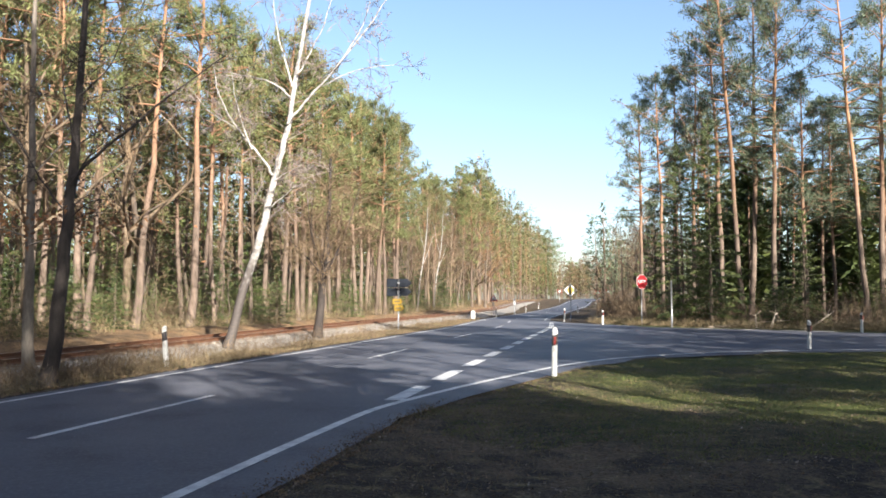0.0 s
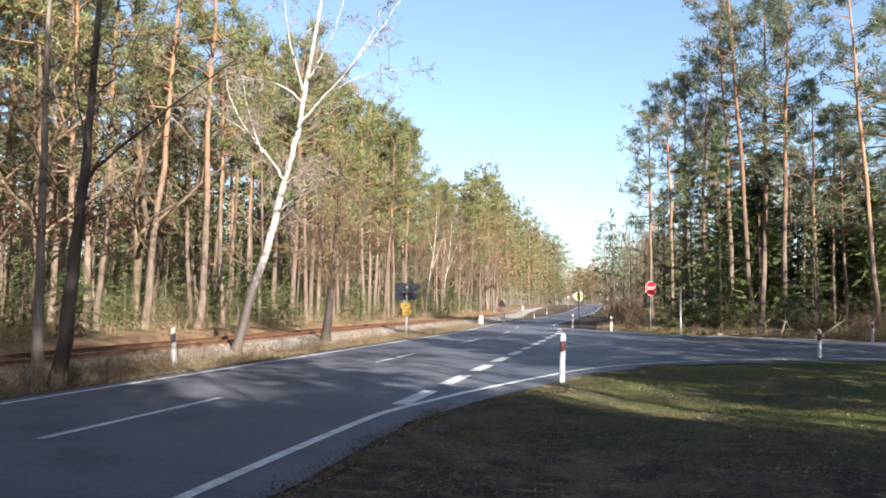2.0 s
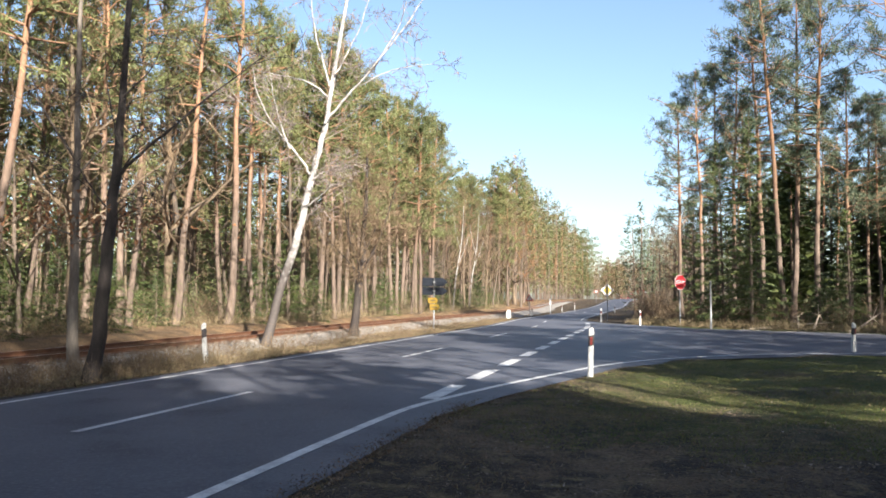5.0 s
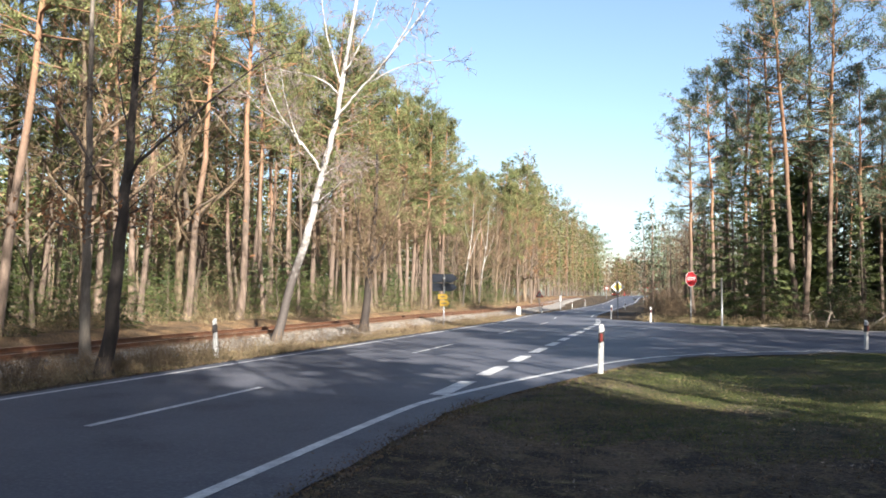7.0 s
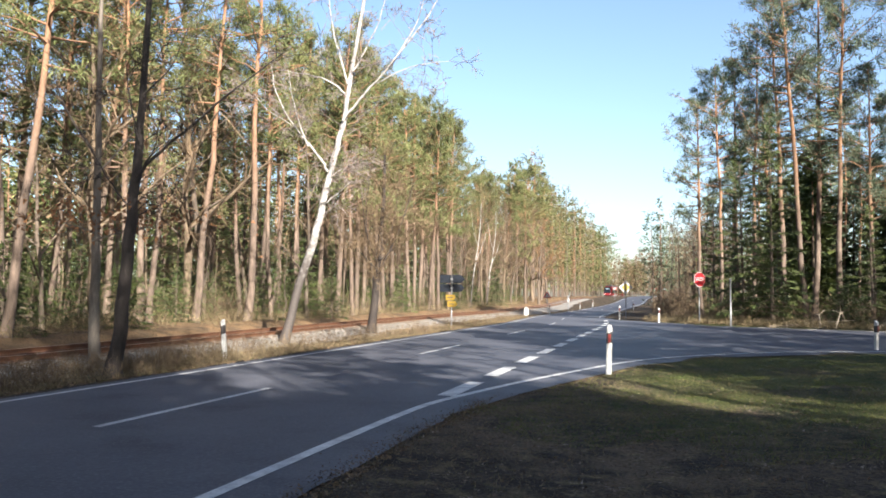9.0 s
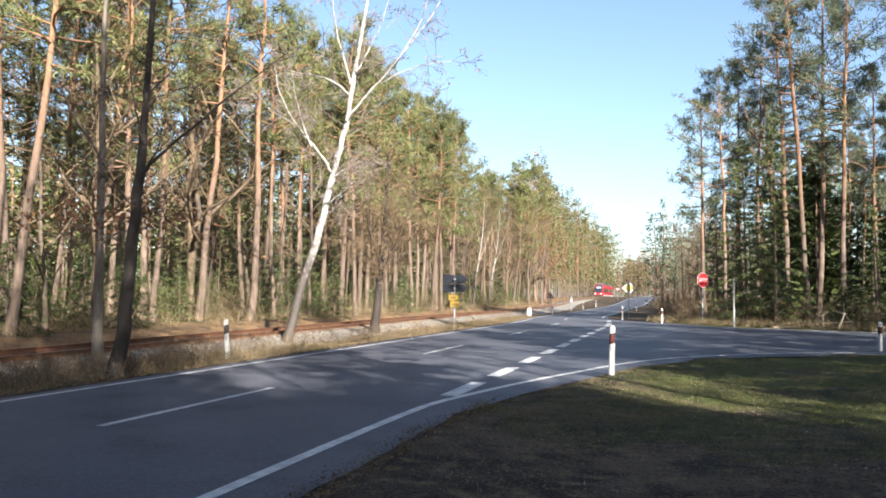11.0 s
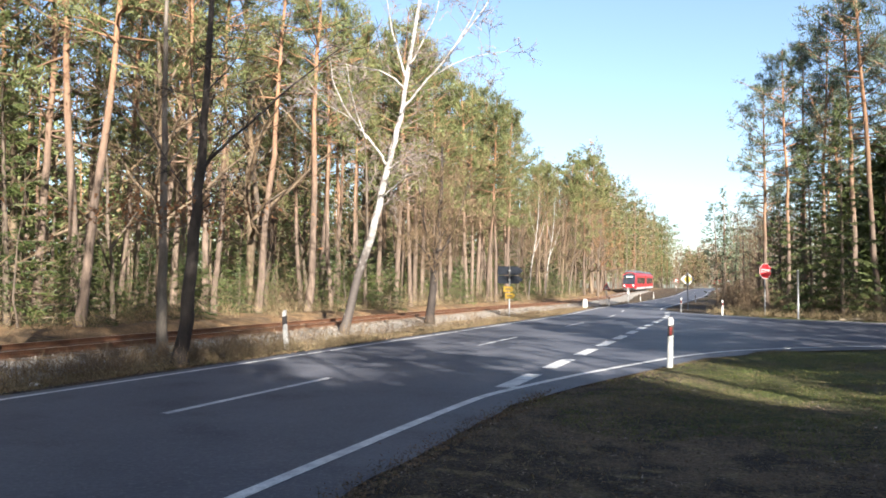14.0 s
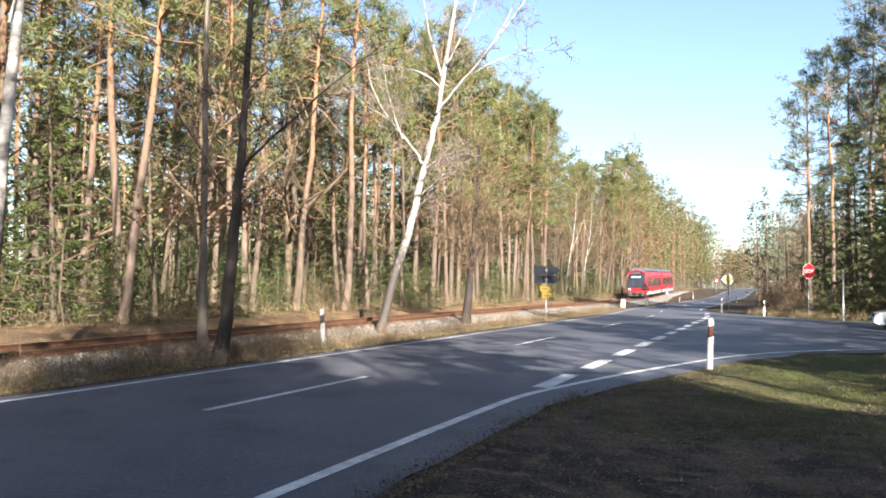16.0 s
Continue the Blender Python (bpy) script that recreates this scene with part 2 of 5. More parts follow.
TRAIN_GREY = mat("train light grey", [(0.3575, 0.364, 0.3705), (0.2925, 0.2925, 0.2925)], 1.5, 0.4)
TRAIN_ROOF = mat("train roof grey", [(0.075, 0.082, 0.095), (0.055, 0.06, 0.068)], 1.5, 0.5)
DARK_GLASS = mat("dark window glass", [(0.015, 0.018, 0.022), (0.02, 0.024, 0.03)], 1.0, 0.08, spec=0.6)
UNDER = mat("dark underframe", [(0.03, 0.03, 0.032), (0.05, 0.045, 0.04)], 3.0, 0.7)
LAMP = mat("lit headlight", [(0.9, 0.9, 0.85), (0.9, 0.9, 0.85)], 1.0, 0.3, emit=(1.0, 0.95, 0.8, 2.0))
DISPLAY = mat("lit destination display", [(0.25, 0.30, 0.32), (0.30, 0.34, 0.36)], 1.0, 0.3, emit=(0.75, 0.9, 1.0, 0.5))
CAR_WHITE = mat("white car paint", [(0.55, 0.555, 0.56), (0.50, 0.505, 0.51)], 1.0, 0.25, spec=0.6)
TYRE = mat("tyre rubber", [(0.02, 0.02, 0.02), (0.035, 0.033, 0.03)], 6.0, 0.9)
RIM = mat("alloy rim", [(0.45, 0.46, 0.47), (0.38, 0.38, 0.39)], 6.0, 0.35, metal=0.8)
DEADWOOD = mat("bleached dead wood", [(0.312, 0.2665, 0.208), (0.2145, 0.169, 0.1235)], 3.0, 0.9, 0.5, stretch=(1, 1, 0.3))


# ---- mesh helpers ----
class Soup:
    """Collects vertices and faces for one mesh."""

    def __init__(self):
        self.v, self.f, self.m, self.count = [], [], [], 0

    def add(self, verts, faces, slot=0):
        self.v.append(np.asarray(verts, float).reshape(-1, 3))
        self.f += [tuple(int(i) + self.count for i in f) for f in faces]
        self.m += [slot] * len(faces)
        self.count += len(self.v[-1])

    def tube(self, path, radii, sides=5, slot=0, cap=False):
        path = np.asarray(path, float)
        n = len(path)
        d = np.gradient(path, axis=0)
        d /= np.linalg.norm(d, axis=1)[:, None] + 1e-9
        ref = np.array([1.0, 0, 0]) if abs(d[0][2]) > 0.7 else np.array([0, 0, 1.0])
        a = np.cross(d, ref)
        a /= np.linalg.norm(a, axis=1)[:, None] + 1e-9
        b = np.cross(d, a)
        ang = np.arange(sides) * 2 * math.pi / sides
        ring = a[:, None, :] * np.cos(ang)[None, :, None] + b[:, None, :] * np.sin(ang)[None, :, None]
        v = path[:, None, :] + ring * np.asarray(radii, float)[:, None, None]
        faces = []
        for i in range(n - 1):
            for k in range(sides):
                k2 = (k + 1) % sides
                faces.append((i * sides + k, i * sides + k2, (i + 1) * sides + k2, (i + 1) * sides + k))
        if cap:
            faces.append(tuple(range(sides)))
            faces.append(tuple((n - 1) * sides + k for k in reversed(range(sides))))
        self.add(v.reshape(-1, 3), faces, slot)

    def blades(self, centre, way, length, width, rng, slot=0):
        """One thin triangle for each centre, from it along its way."""
        centre, way = np.asarray(centre, float), np.asarray(way, float)
        n = len(centre)
        side = np.cross(way, rng.normal(size=(n, 3)))
        side /= np.linalg.norm(side, axis=1)[:, None] + 1e-9
        length, width = np.broadcast_to(length, n)[:, None], np.broadcast_to(width, n)[:, None]
        v = np.stack([centre - side * width / 2, centre + side * width / 2, centre + way * length], 1).reshape(-1, 3)
        base = self.count
        self.v.append(v)
        self.f += [(base + 3 * i, base + 3 * i + 1, base + 3 * i + 2) for i in range(n)]
        self.m += [slot] * n
        self.count += 3 * n

    def box(self, x0, x1, y0, y1, z0, z1, slot=0):
        v = [(x, y, z) for z in (z0, z1) for y in (y0, y1) for x in (x0, x1)]
        self.add(v, [(0, 2, 3, 1), (4, 5, 7, 6), (0, 1, 5, 4), (2, 6, 7, 3), (0, 4, 6, 2), (1, 3, 7, 5)], slot)

    def mesh(self, name, *materials, smooth=False):
        me = bpy.data.meshes.new(name)
        v = np.concatenate(self.v) if self.v else np.zeros((0, 3))
        me.from_pydata(v.tolist(), [], self.f)
        for m in materials:
            me.materials.append(m)
        if len(materials) > 1:
            me.polygons.foreach_set("material_index", self.m)
        if smooth:
            me.polygons.foreach_set("use_smooth", [True] * len(me.polygons))
        me.update()
        return me


def part(name, shape, material, parent, label="", smooth=False):
    """Links a Soup, bmesh or mesh as ONE mesh object under a thing or a part."""
    mats = material if isinstance(material, (list, tuple)) else [material]
    if isinstance(shape, Soup):
        me = shape.mesh(name, *mats, smooth=smooth)
    elif isinstance(shape, bmesh.types.BMesh):
        me = bpy.data.meshes.new(name)
        shape.to_mesh(me)
        shape.free()
        for m in mats:
            me.materials.append(m)
        if smooth:
            me.polygons.foreach_set("use_smooth", [True] * len(me.polygons))
    else:
        me = shape
    ob = new(name, me)
    ob.parent = parent
    return tagged(ob, label)


def thing(name, label, category, m=None, group="", kind=""):
    ob = new(name)
    ob.empty_display_size = 0.2
    if m is not None:
        ob.matrix_basis = m
    return tagged(ob, label, category, group, kind)


def bevel_box(x0, x1, y0, y1, z0, z1, r=0.01, seg=2):
    bm = bmesh.new()
    bmesh.ops.create_cube(bm, size=1)
    for v in bm.verts:
        v.co = Vector((x0 + (v.co.x + 0.5) * (x1 - x0), y0 + (v.co.y + 0.5) * (y1 - y0), z0 + (v.co.z + 0.5) * (z1 - z0)))
    bmesh.ops.bevel(bm, geom=bm.edges[:], offset=r, segments=seg, affect="EDGES")
    return bm


def prism(outline, y0, y1, r=0.0):
    """An outline in x and z, pushed from y0 to y1."""
    bm = bmesh.new()
    lo = [bm.verts.new((x, y0, z)) for x, z in outline]
    hi = [bm.verts.new((x, y1, z)) for x, z in outline]
    n = len(outline)
    bm.faces.new(lo)
    bm.faces.new(hi[::-1])
    for i in range(n):
        bm.faces.new((lo[i], hi[i], hi[(i + 1) % n], lo[(i + 1) % n]))
    bmesh.ops.recalc_face_normals(bm, faces=bm.faces[:])
    if r:
        bmesh.ops.bevel(bm, geom=bm.edges[:], offset=r, segments=2, affect="EDGES")
    return bm


def rod(x, y, z0, z1, r, sides=10):
    s = Soup()
    s.tube([(x, y, z0), (x, y, (z0 + z1) / 2), (x, y, z1)], [r] * 3, sides, cap=True)
    return s


# ---- the lie of the land ----
def smooth_step(a, b, x):
    q = np.clip((np.asarray(x, float) - a) / (b - a), 0, 1)
    return q * q * (3 - 2 * q)


TRACK = np.array([(-60, -4.3), (-20, -5.6), (0, -6.7), (10, -7.2), (20, -8.0), (37, -8.8), (57, -9.6), (85, -9.7), (108, -10.75), (154, -11.9), (216, -12.6), (273, -12.7), (310, -10.3), (370, -5.0), (450, 4.0)])
_dense = np.arange(-90, 480, 2.0)
_bend = np.interp(_dense, TRACK[:, 0], TRACK[:, 1])
for _ in range(60):
    _bend[1:-1] = 0.25 * _bend[:-2] + 0.5 * _bend[1:-1] + 0.25 * _bend[2:]


def track_x(y):
    return np.interp(y, _dense, _bend)


def road_x(y):
    """How far the road swings: a little to the left past the junction, to the right far off."""
    y = np.asarray(y, float)
    return 0.0009 * np.maximum(0, y - 170) ** 2 - 1.65 * smooth_step(44, 72, y) * (1 - smooth_step(105, 150, y))


def road_z(y):
    return 2.3 * smooth_step(95, 235, y)


def road_half(y):
    """From the middle of the road to its edge lines: narrower past the junction."""
    return 2.92 - 0.45 * smooth_step(48, 75, y)


def rail_z(y):
    """The level of the railway: it sinks a little below the road, far off."""
    return 2.4 * smooth_step(70, 230, y) - 0.3 * smooth_step(85, 125, y) - 0.45 * smooth_step(150, 215, y)


SIDE_NEAR = np.array([(3.6, 9.0), (3.75, 11.6), (4.9, 15.9), (5.9, 19.3), (8.0, 22.7), (11.5, 25.5), (15.6, 27.2), (25, 29.5), (45, 31.0), (90, 32.0)])
SIDE_FAR = np.array([(1.6, 64.0), (3.4, 57.6), (6.0, 53.8), (10.4, 48.0), (16.0, 44.6), (20.0, 42.4), (28, 40.0), (45, 38.5), (90, 38.5)])


def ground_z(x, y):
    x, y = np.asarray(x, float), np.asarray(y, float)
    z = road_z(y)
    bumps = 0.05 * np.sin(x * 0.9 + y * 0.37) * np.sin(y * 0.71 - x * 0.23) + 0.025 * np.sin(2.3 * x - 1.1 * y) * np.sin(1.9 * y)
    off_left = smooth_step(-3.4, -4.6, x)
    d = x - track_x(y)
    z = z - 0.10 * off_left + bumps * np.maximum(off_left, smooth_step(4.2, 7, x))
    bed = 1 - smooth_step(1.3, 2.6, np.abs(d))
    z = z - 0.02 * bed
    behind = smooth_step(-2.2, -3.6, d)
    z = z + behind * (rail_z(y) - road_z(y) + 0.42 + 0.10 * np.sin(0.5 * y) * np.sin(0.31 * x + 1))
    on_side = smooth_step(1.4, 2.0, x) * smooth_step(8.5, 10.5, y) * (1 - smooth_step(62, 66, y))
    near = np.interp(x, SIDE_NEAR[:, 0], SIDE_NEAR[:, 1])
    far = np.interp(x, SIDE_FAR[:, 0], SIDE_FAR[:, 1])
    inside = on_side * smooth_step(0.1, 0.9, y - near) * smooth_step(0.1, 0.9, far - y)
    z = z - 0.06 * inside
    x = x - road_x(y)
    half = road_half(y) - 2.92
    under_road = smooth_step(-3.4, -3.1, x + half) * (1 - smooth_step(3.2, 3.55, x - half))
    return z - 0.06 * under_road - 0.004


def build_ground():
    def axis(parts):
        return np.unique(np.concatenate([np.arange(a, b, s) for a, b, s in parts] + [np.array([parts[-1][1]])]).round(3))
    xs = axis([(-900, -100, 80), (-100, -30, 5), (-30, -14, 1), (-14, 24, 0.4), (24, 60, 2), (60, 120, 10), (120, 901, 80)])
    ys = axis([(-900, -100, 80), (-100, -20, 5), (-20, 0, 1.0), (0, 66, 0.5), (66, 140, 1.5), (140, 420, 5), (420, 1601, 90)])
    gx, gy = np.meshgrid(xs, ys)
    gz = ground_z(gx, gy)
    nx, ny = len(xs), len(ys)
    s = Soup()
    idx = np.arange(nx * ny).reshape(ny, nx)
    faces = np.stack([idx[:-1, :-1], idx[:-1, 1:], idx[1:, 1:], idx[1:, :-1]], -1).reshape(-1, 4)
    s.add(np.stack([gx, gy, gz], -1).reshape(-1, 3), faces.tolist())
    ob = new("ground", s.mesh("ground", GROUND, smooth=True))
    tagged(ob, "roadside ground with short winter grass, dry leaves and forest litter", "ground", kind="structure")


def strip(s, left, right, lift, slot=0, swing=1.0):
    """A ribbon between two lines of points (x, y), laid on the road's level; swing 0: it does not follow the road's bends."""
    v = []
    for (a, b), (c, d) in zip(left, right):
        v += [(a + swing * float(road_x(b)), b, float(road_z(b)) + lift), (c + swing * float(road_x(d)), d, float(road_z(d)) + lift)]
    s.add(v, [(2 * i, 2 * i + 1, 2 * i + 3, 2 * i + 2) for i in range(len(left) - 1)], slot)


def ragged(t):
    return 0.09 * noise.noise(Vector((t * 0.6, 0.3, 0.0))) + 0.06 * noise.noise(Vector((t * 2.1, 7.3, 0.0)))


def build_road():
    ys = np.concatenate([np.arange(-80, -4, 2.0), np.arange(-4, 40, 0.4), np.arange(40, 66, 2.0), np.arange(66, 420, 6.0)])
    s = Soup()
    strip(s, [(-0.38 - float(road_half(y)) + ragged(y), y) for y in ys], [((0.70 if y < 62 else 0.42) + float(road_half(y)) + ragged(y + 50), y) for y in ys], 0.012)
    road = new("road", s.mesh("road", ASPHALT))
    tagged(road, "grey worn asphalt country road with faint repairs", "road", kind="structure")
    s = Soup()
    xs = np.concatenate([np.arange(1.7, 20, 0.4), np.arange(20, 91, 2.0)])
    near, far = [], []
    for x in xs:
        near.append((x, float(np.interp(x, SIDE_NEAR[:, 0], SIDE_NEAR[:, 1])) - 0.05 + 0.9 * ragged(x * 1.5)))
        far.append((x, float(np.interp(x, SIDE_FAR[:, 0], SIDE_FAR[:, 1]))))
    strip(s, far, near, 0.008, swing=0.0)
    side = new("side_road", s.mesh("side_road", ASPHALT))
    tagged(side, "asphalt side road widening into the junction", "road", kind="structure")

    def marking(label, lefts, rights, lift=0.018):
        m = Soup()
        strip(m, lefts, rights, lift)
        ob = new("road_marking", m.mesh("road_marking", PAINT))
        tagged(ob, label, "road marking", kind="structure")
    marking("continuous white edge line of the road", [(-0.06 - float(road_half(y)), y) for y in ys], [(0.06 - float(road_half(y)), y) for y in ys])
    ys2 = [y for y in ys if y >= 63]
    marking("white edge line beyond the junction", [(float(road_half(y)) - 0.06, y) for y in ys2], [(float(road_half(y)) + 0.06, y) for y in ys2])
    pts = [(2.92, y) for y in np.arange(-80, 10, 2.0)]
    curve = np.array([(2.95, 10.4), (3.10, 11.6), (3.75, 14.4), (4.34, 16.4), (5.35, 19.7), (6.4, 21.8), (7.6, 23.35), (9.3, 25.0), (11.2, 26.2), (13.3, 27.2), (15.6, 28.0), (20, 29.0), (30, 30.6), (60, 32)])
    t = np.linspace(0, len(curve) - 1, 70)
    pts += list(zip(np.interp(t, np.arange(len(curve)), curve[:, 0]), np.interp(t, np.arange(len(curve)), curve[:, 1])))
    pts = np.array(pts)
    for _ in range(3):
        pts[1:-1] = 0.25 * pts[:-2] + 0.5 * pts[1:-1] + 0.25 * pts[2:]
    d = np.gradient(pts, axis=0)
    d /= np.linalg.norm(d, axis=1)[:, None]
    nrm = np.stack([d[:, 1], -d[:, 0]], 1)
    marking("white edge line curving into the side road", [tuple(p) for p in pts - nrm * 0.07], [tuple(p) for p in pts + nrm * 0.07])
    starts = [-28.3, -16.3, -4.3, 7.8, 20.6, 32.8] + [45 + 12 * k for k in range(24)]
    for y0 in starts:
        marking("white centre line dash", [(-0.2, y0), (-0.2, y0 + 2), (-0.2, y0 + 4.2)], [(-0.08, y0), (-0.08, y0 + 2), (-0.08, y0 + 4.2)])
    y0 = 12.0
    while y0 < 56:
        marking("short wide white dash across the side road mouth", [(2.86, y0), (2.86, y0 + 2.1)], [(3.16, y0), (3.16, y0 + 2.1)], 0.022)
        y0 += 3.3


def build_track():
    ys = np.concatenate([np.arange(-60, 120, 1.0), np.arange(120, 440, 4.0)])
    cx = track_x(ys)
    prof = [(-2.5, -0.16), (-1.75, 0.10), (-1.3, 0.14), (1.3, 0.14), (1.75, 0.07), (2.3, -0.13)]
    s = Soup()
    v = []
    for y, c in zip(ys, cx):
        z = float(rail_z(y))
        lift = z - float(road_z(y))
        for k, (dx, dz) in enumerate(prof):
            if k == len(prof) - 1:
                dx, dz = dx + 1.3 * float(smooth_step(58, 80, y) * (1 - smooth_step(120, 140, y))), dz - lift
            w = 0.05 * noise.noise(Vector((y * 0.8, k * 3.1, 0.0)))
            v.append((c + dx + w, y, z + dz + w * 0.5))
    n = len(prof)
    s.add(v, [(i * n + k, i * n + k + 1, (i + 1) * n + k + 1, (i + 1) * n + k) for i in range(len(ys) - 1) for k in range(n - 1)])
    bed = new("ballast_bed", s.mesh("ballast_bed", BALLAST, smooth=True))
    tagged(bed, "pale grey gravel bed under the railway track", "track bed", kind="structure")
    rng = np.random.default_rng(5)
    st = Soup()
    oct_v = np.array([(1, 0, 0), (-1, 0, 0), (0, 1, 0), (0, -1, 0), (0, 0, 1), (0, 0, -1)], float)
    oct_f = [(0, 2, 4), (2, 1, 4), (1, 3, 4), (3, 0, 4), (2, 0, 5), (1, 2, 5), (3, 1, 5), (0, 3, 5)]
    for _ in range(6500):
        y = rng.uniform(4, 62) if rng.random() < 0.8 else rng.uniform(62, 110)
        dx = rng.uniform(0.75, 2.7)
        z = float(rail_z(y)) + float(np.interp(dx, [1.3, 1.75, 2.3, 2.7], [0.14, 0.07, -0.11, -0.10]))
        r = rng.uniform(0.02, 0.055)
        st.add(oct_v * rng.uniform(0.6, 1.2, (6, 1)) * r + (float(track_x(y)) + dx, y, z), oct_f)
    gravel = part("gravel", st, STONES, bed)
    tagged(gravel, kind="stuff")
    track = thing("railway_track", "single railway track with rusty rails on timber sleepers", "railway track")
    for sgn in (-1, 1):
        r = Soup()
        rail_prof = [(-0.065, 0.0), (0.065, 0.0), (0.065, 0.015), (0.012, 0.03), (0.012, 0.085), (0.036, 0.095), (0.036, 0.128), (-0.036, 0.128), (-0.036, 0.095), (-0.012, 0.085), (-0.012, 0.03), (-0.065, 0.015)]
        v = []
        for y, c in zip(ys, cx):
            for dx, dz in rail_prof:
                v.append((c + sgn * 0.75 + dx, y, float(rail_z(y)) + 0.165 + dz))
        n = len(rail_prof)
        for i in range(len(ys) - 1):
            for k in range(n):
                r.f.append((i * n + k, i * n + (k + 1) % n, (i + 1) * n + (k + 1) % n, (i + 1) * n + k))
                r.m.append(1 if k == 6 else 0)
        r.v.append(np.array(v))
        r.count = len(v)
        part("rail", r, [RAIL, RAIL_TOP], track)
    return track


def build_sleepers(track):
    me = bpy.data.meshes.new("sleeper")
    bm = bevel_box(-1.3, 1.3, -0.13, 0.13, -0.07, 0.08, 0.012, 1)
    bm.to_mesh(me)
    bm.free()
    me.materials.append(SLEEPER)
    y = -6.0
    while y < 130:
        ob = new("sleeper", me)
        ob.parent = track
        slope = -math.degrees(math.atan(float(track_x(y + 0.5) - track_x(y - 0.5))))
        ob.matrix_basis = pose(float(track_x(y)), y, float(rail_z(y)) + 0.085, 0, 0, slope)
        y += 0.65


build_ground()
build_road()
RAILWAY = build_track()


# ---- trees ----
def unit(v):
    v = np.asarray(v, float)
    return v / (np.linalg.norm(v, axis=-1, keepdims=True) + 1e-9)


def curve_path(start, way, length, n, rng, wander=0.15, lift=0.0):
    """A wandering line; lift bends it up (or down) on its way."""
    p, d = [np.asarray(start, float)], unit(way)
    step = length / (n - 1)
    for _ in range(n - 1):
        d = unit(d + rng.normal(0, wander, 3) + (0, 0, lift))
        p.append(p[-1] + d * step)
    return np.array(p)


def pine_meshes(seed, h, crown_at, spread, needles, branches=46, radius=0.17, stubs=14, lean=0.02):
    """Scots pine: a long bare stem with dead stubs, and a ragged crown of whorled limbs with needle tufts."""
    rng = np.random.default_rng(seed)
    wood, leaf = Soup(), Soup()
    zs = np.linspace(-0.2, h, 13)
    drift = np.cumsum(rng.normal(0, 0.05, (13, 2)), 0) + np.outer(np.maximum(zs, 0), rng.normal(0, lean, 2))
    stem = np.column_stack([drift - drift[0], zs])
    rad = radius * (1 - 0.82 * (np.maximum(zs, 0) / h) ** 1.1)
    rad[0] *= 1.3
    wood.tube(stem, rad, 8)

    def on_stem(z):
        return np.array([np.interp(z, zs, stem[:, 0]), np.interp(z, zs, stem[:, 1]), z])
    for _ in range(stubs):
        z = rng.uniform(0.15, 0.95 * crown_at) * h
        a = rng.uniform(0, 2 * math.pi)
        ln = rng.uniform(0.2, 1.2) * (0.5 + z / h)
        p = curve_path(on_stem(z), (math.cos(a), math.sin(a), rng.uniform(-0.35, 0.3)), ln, 4, rng, 0.28, -0.03)
        wood.tube(p, np.linspace(0.018, 0.004, 4), 3)
    per = max(1, int(1.1 * needles) // branches)
    for k in range(branches):
        q = (k + rng.random()) / branches
        z = h * (crown_at + (0.985 - crown_at) * q)
        a = rng.uniform(0, 2 * math.pi)
        shape = (0.35 + 0.9 * math.sin(math.pi * min(1, 0.25 + 0.75 * q)) ** 0.8)
        ln = spread * shape * rng.uniform(0.45, 1.15)
        up = rng.uniform(-0.05, 0.35) + 0.5 * q
        p = curve_path(on_stem(z), (math.cos(a), math.sin(a), up), ln, 4, rng, 0.18, 0.04)
        wood.tube(p, np.linspace(0.05 * (1.2 - q), 0.012, 4), 4)
        sub = 5
        for j in range(sub):
            t = rng.uniform(0.35, 1.0)
            base = np.array([np.interp(t, np.linspace(0, 1, 4), p[:, c]) for c in range(3)])
            w = unit(unit(p[-1] - p[0]) * 0.7 + rng.normal(0, 0.6, 3) + (0, 0, 0.25))
            tip = base + w * rng.uniform(0.25, 0.7) * ln * 0.45
            wood.tube([base, tip], [0.014, 0.005], 3)
            m = per // sub
            s = rng.uniform(0.1, 1.05, m)[:, None]
            c = base + (tip - base) * s + rng.normal(0, 0.13, (m, 3))
            leaf.blades(c, unit(w * 0.6 + rng.normal(0, 0.7, (m, 3)) + (0, 0, 0.25)), rng.uniform(0.18, 0.44, m), rng.uniform(0.027, 0.066, m), rng)
    return wood, leaf


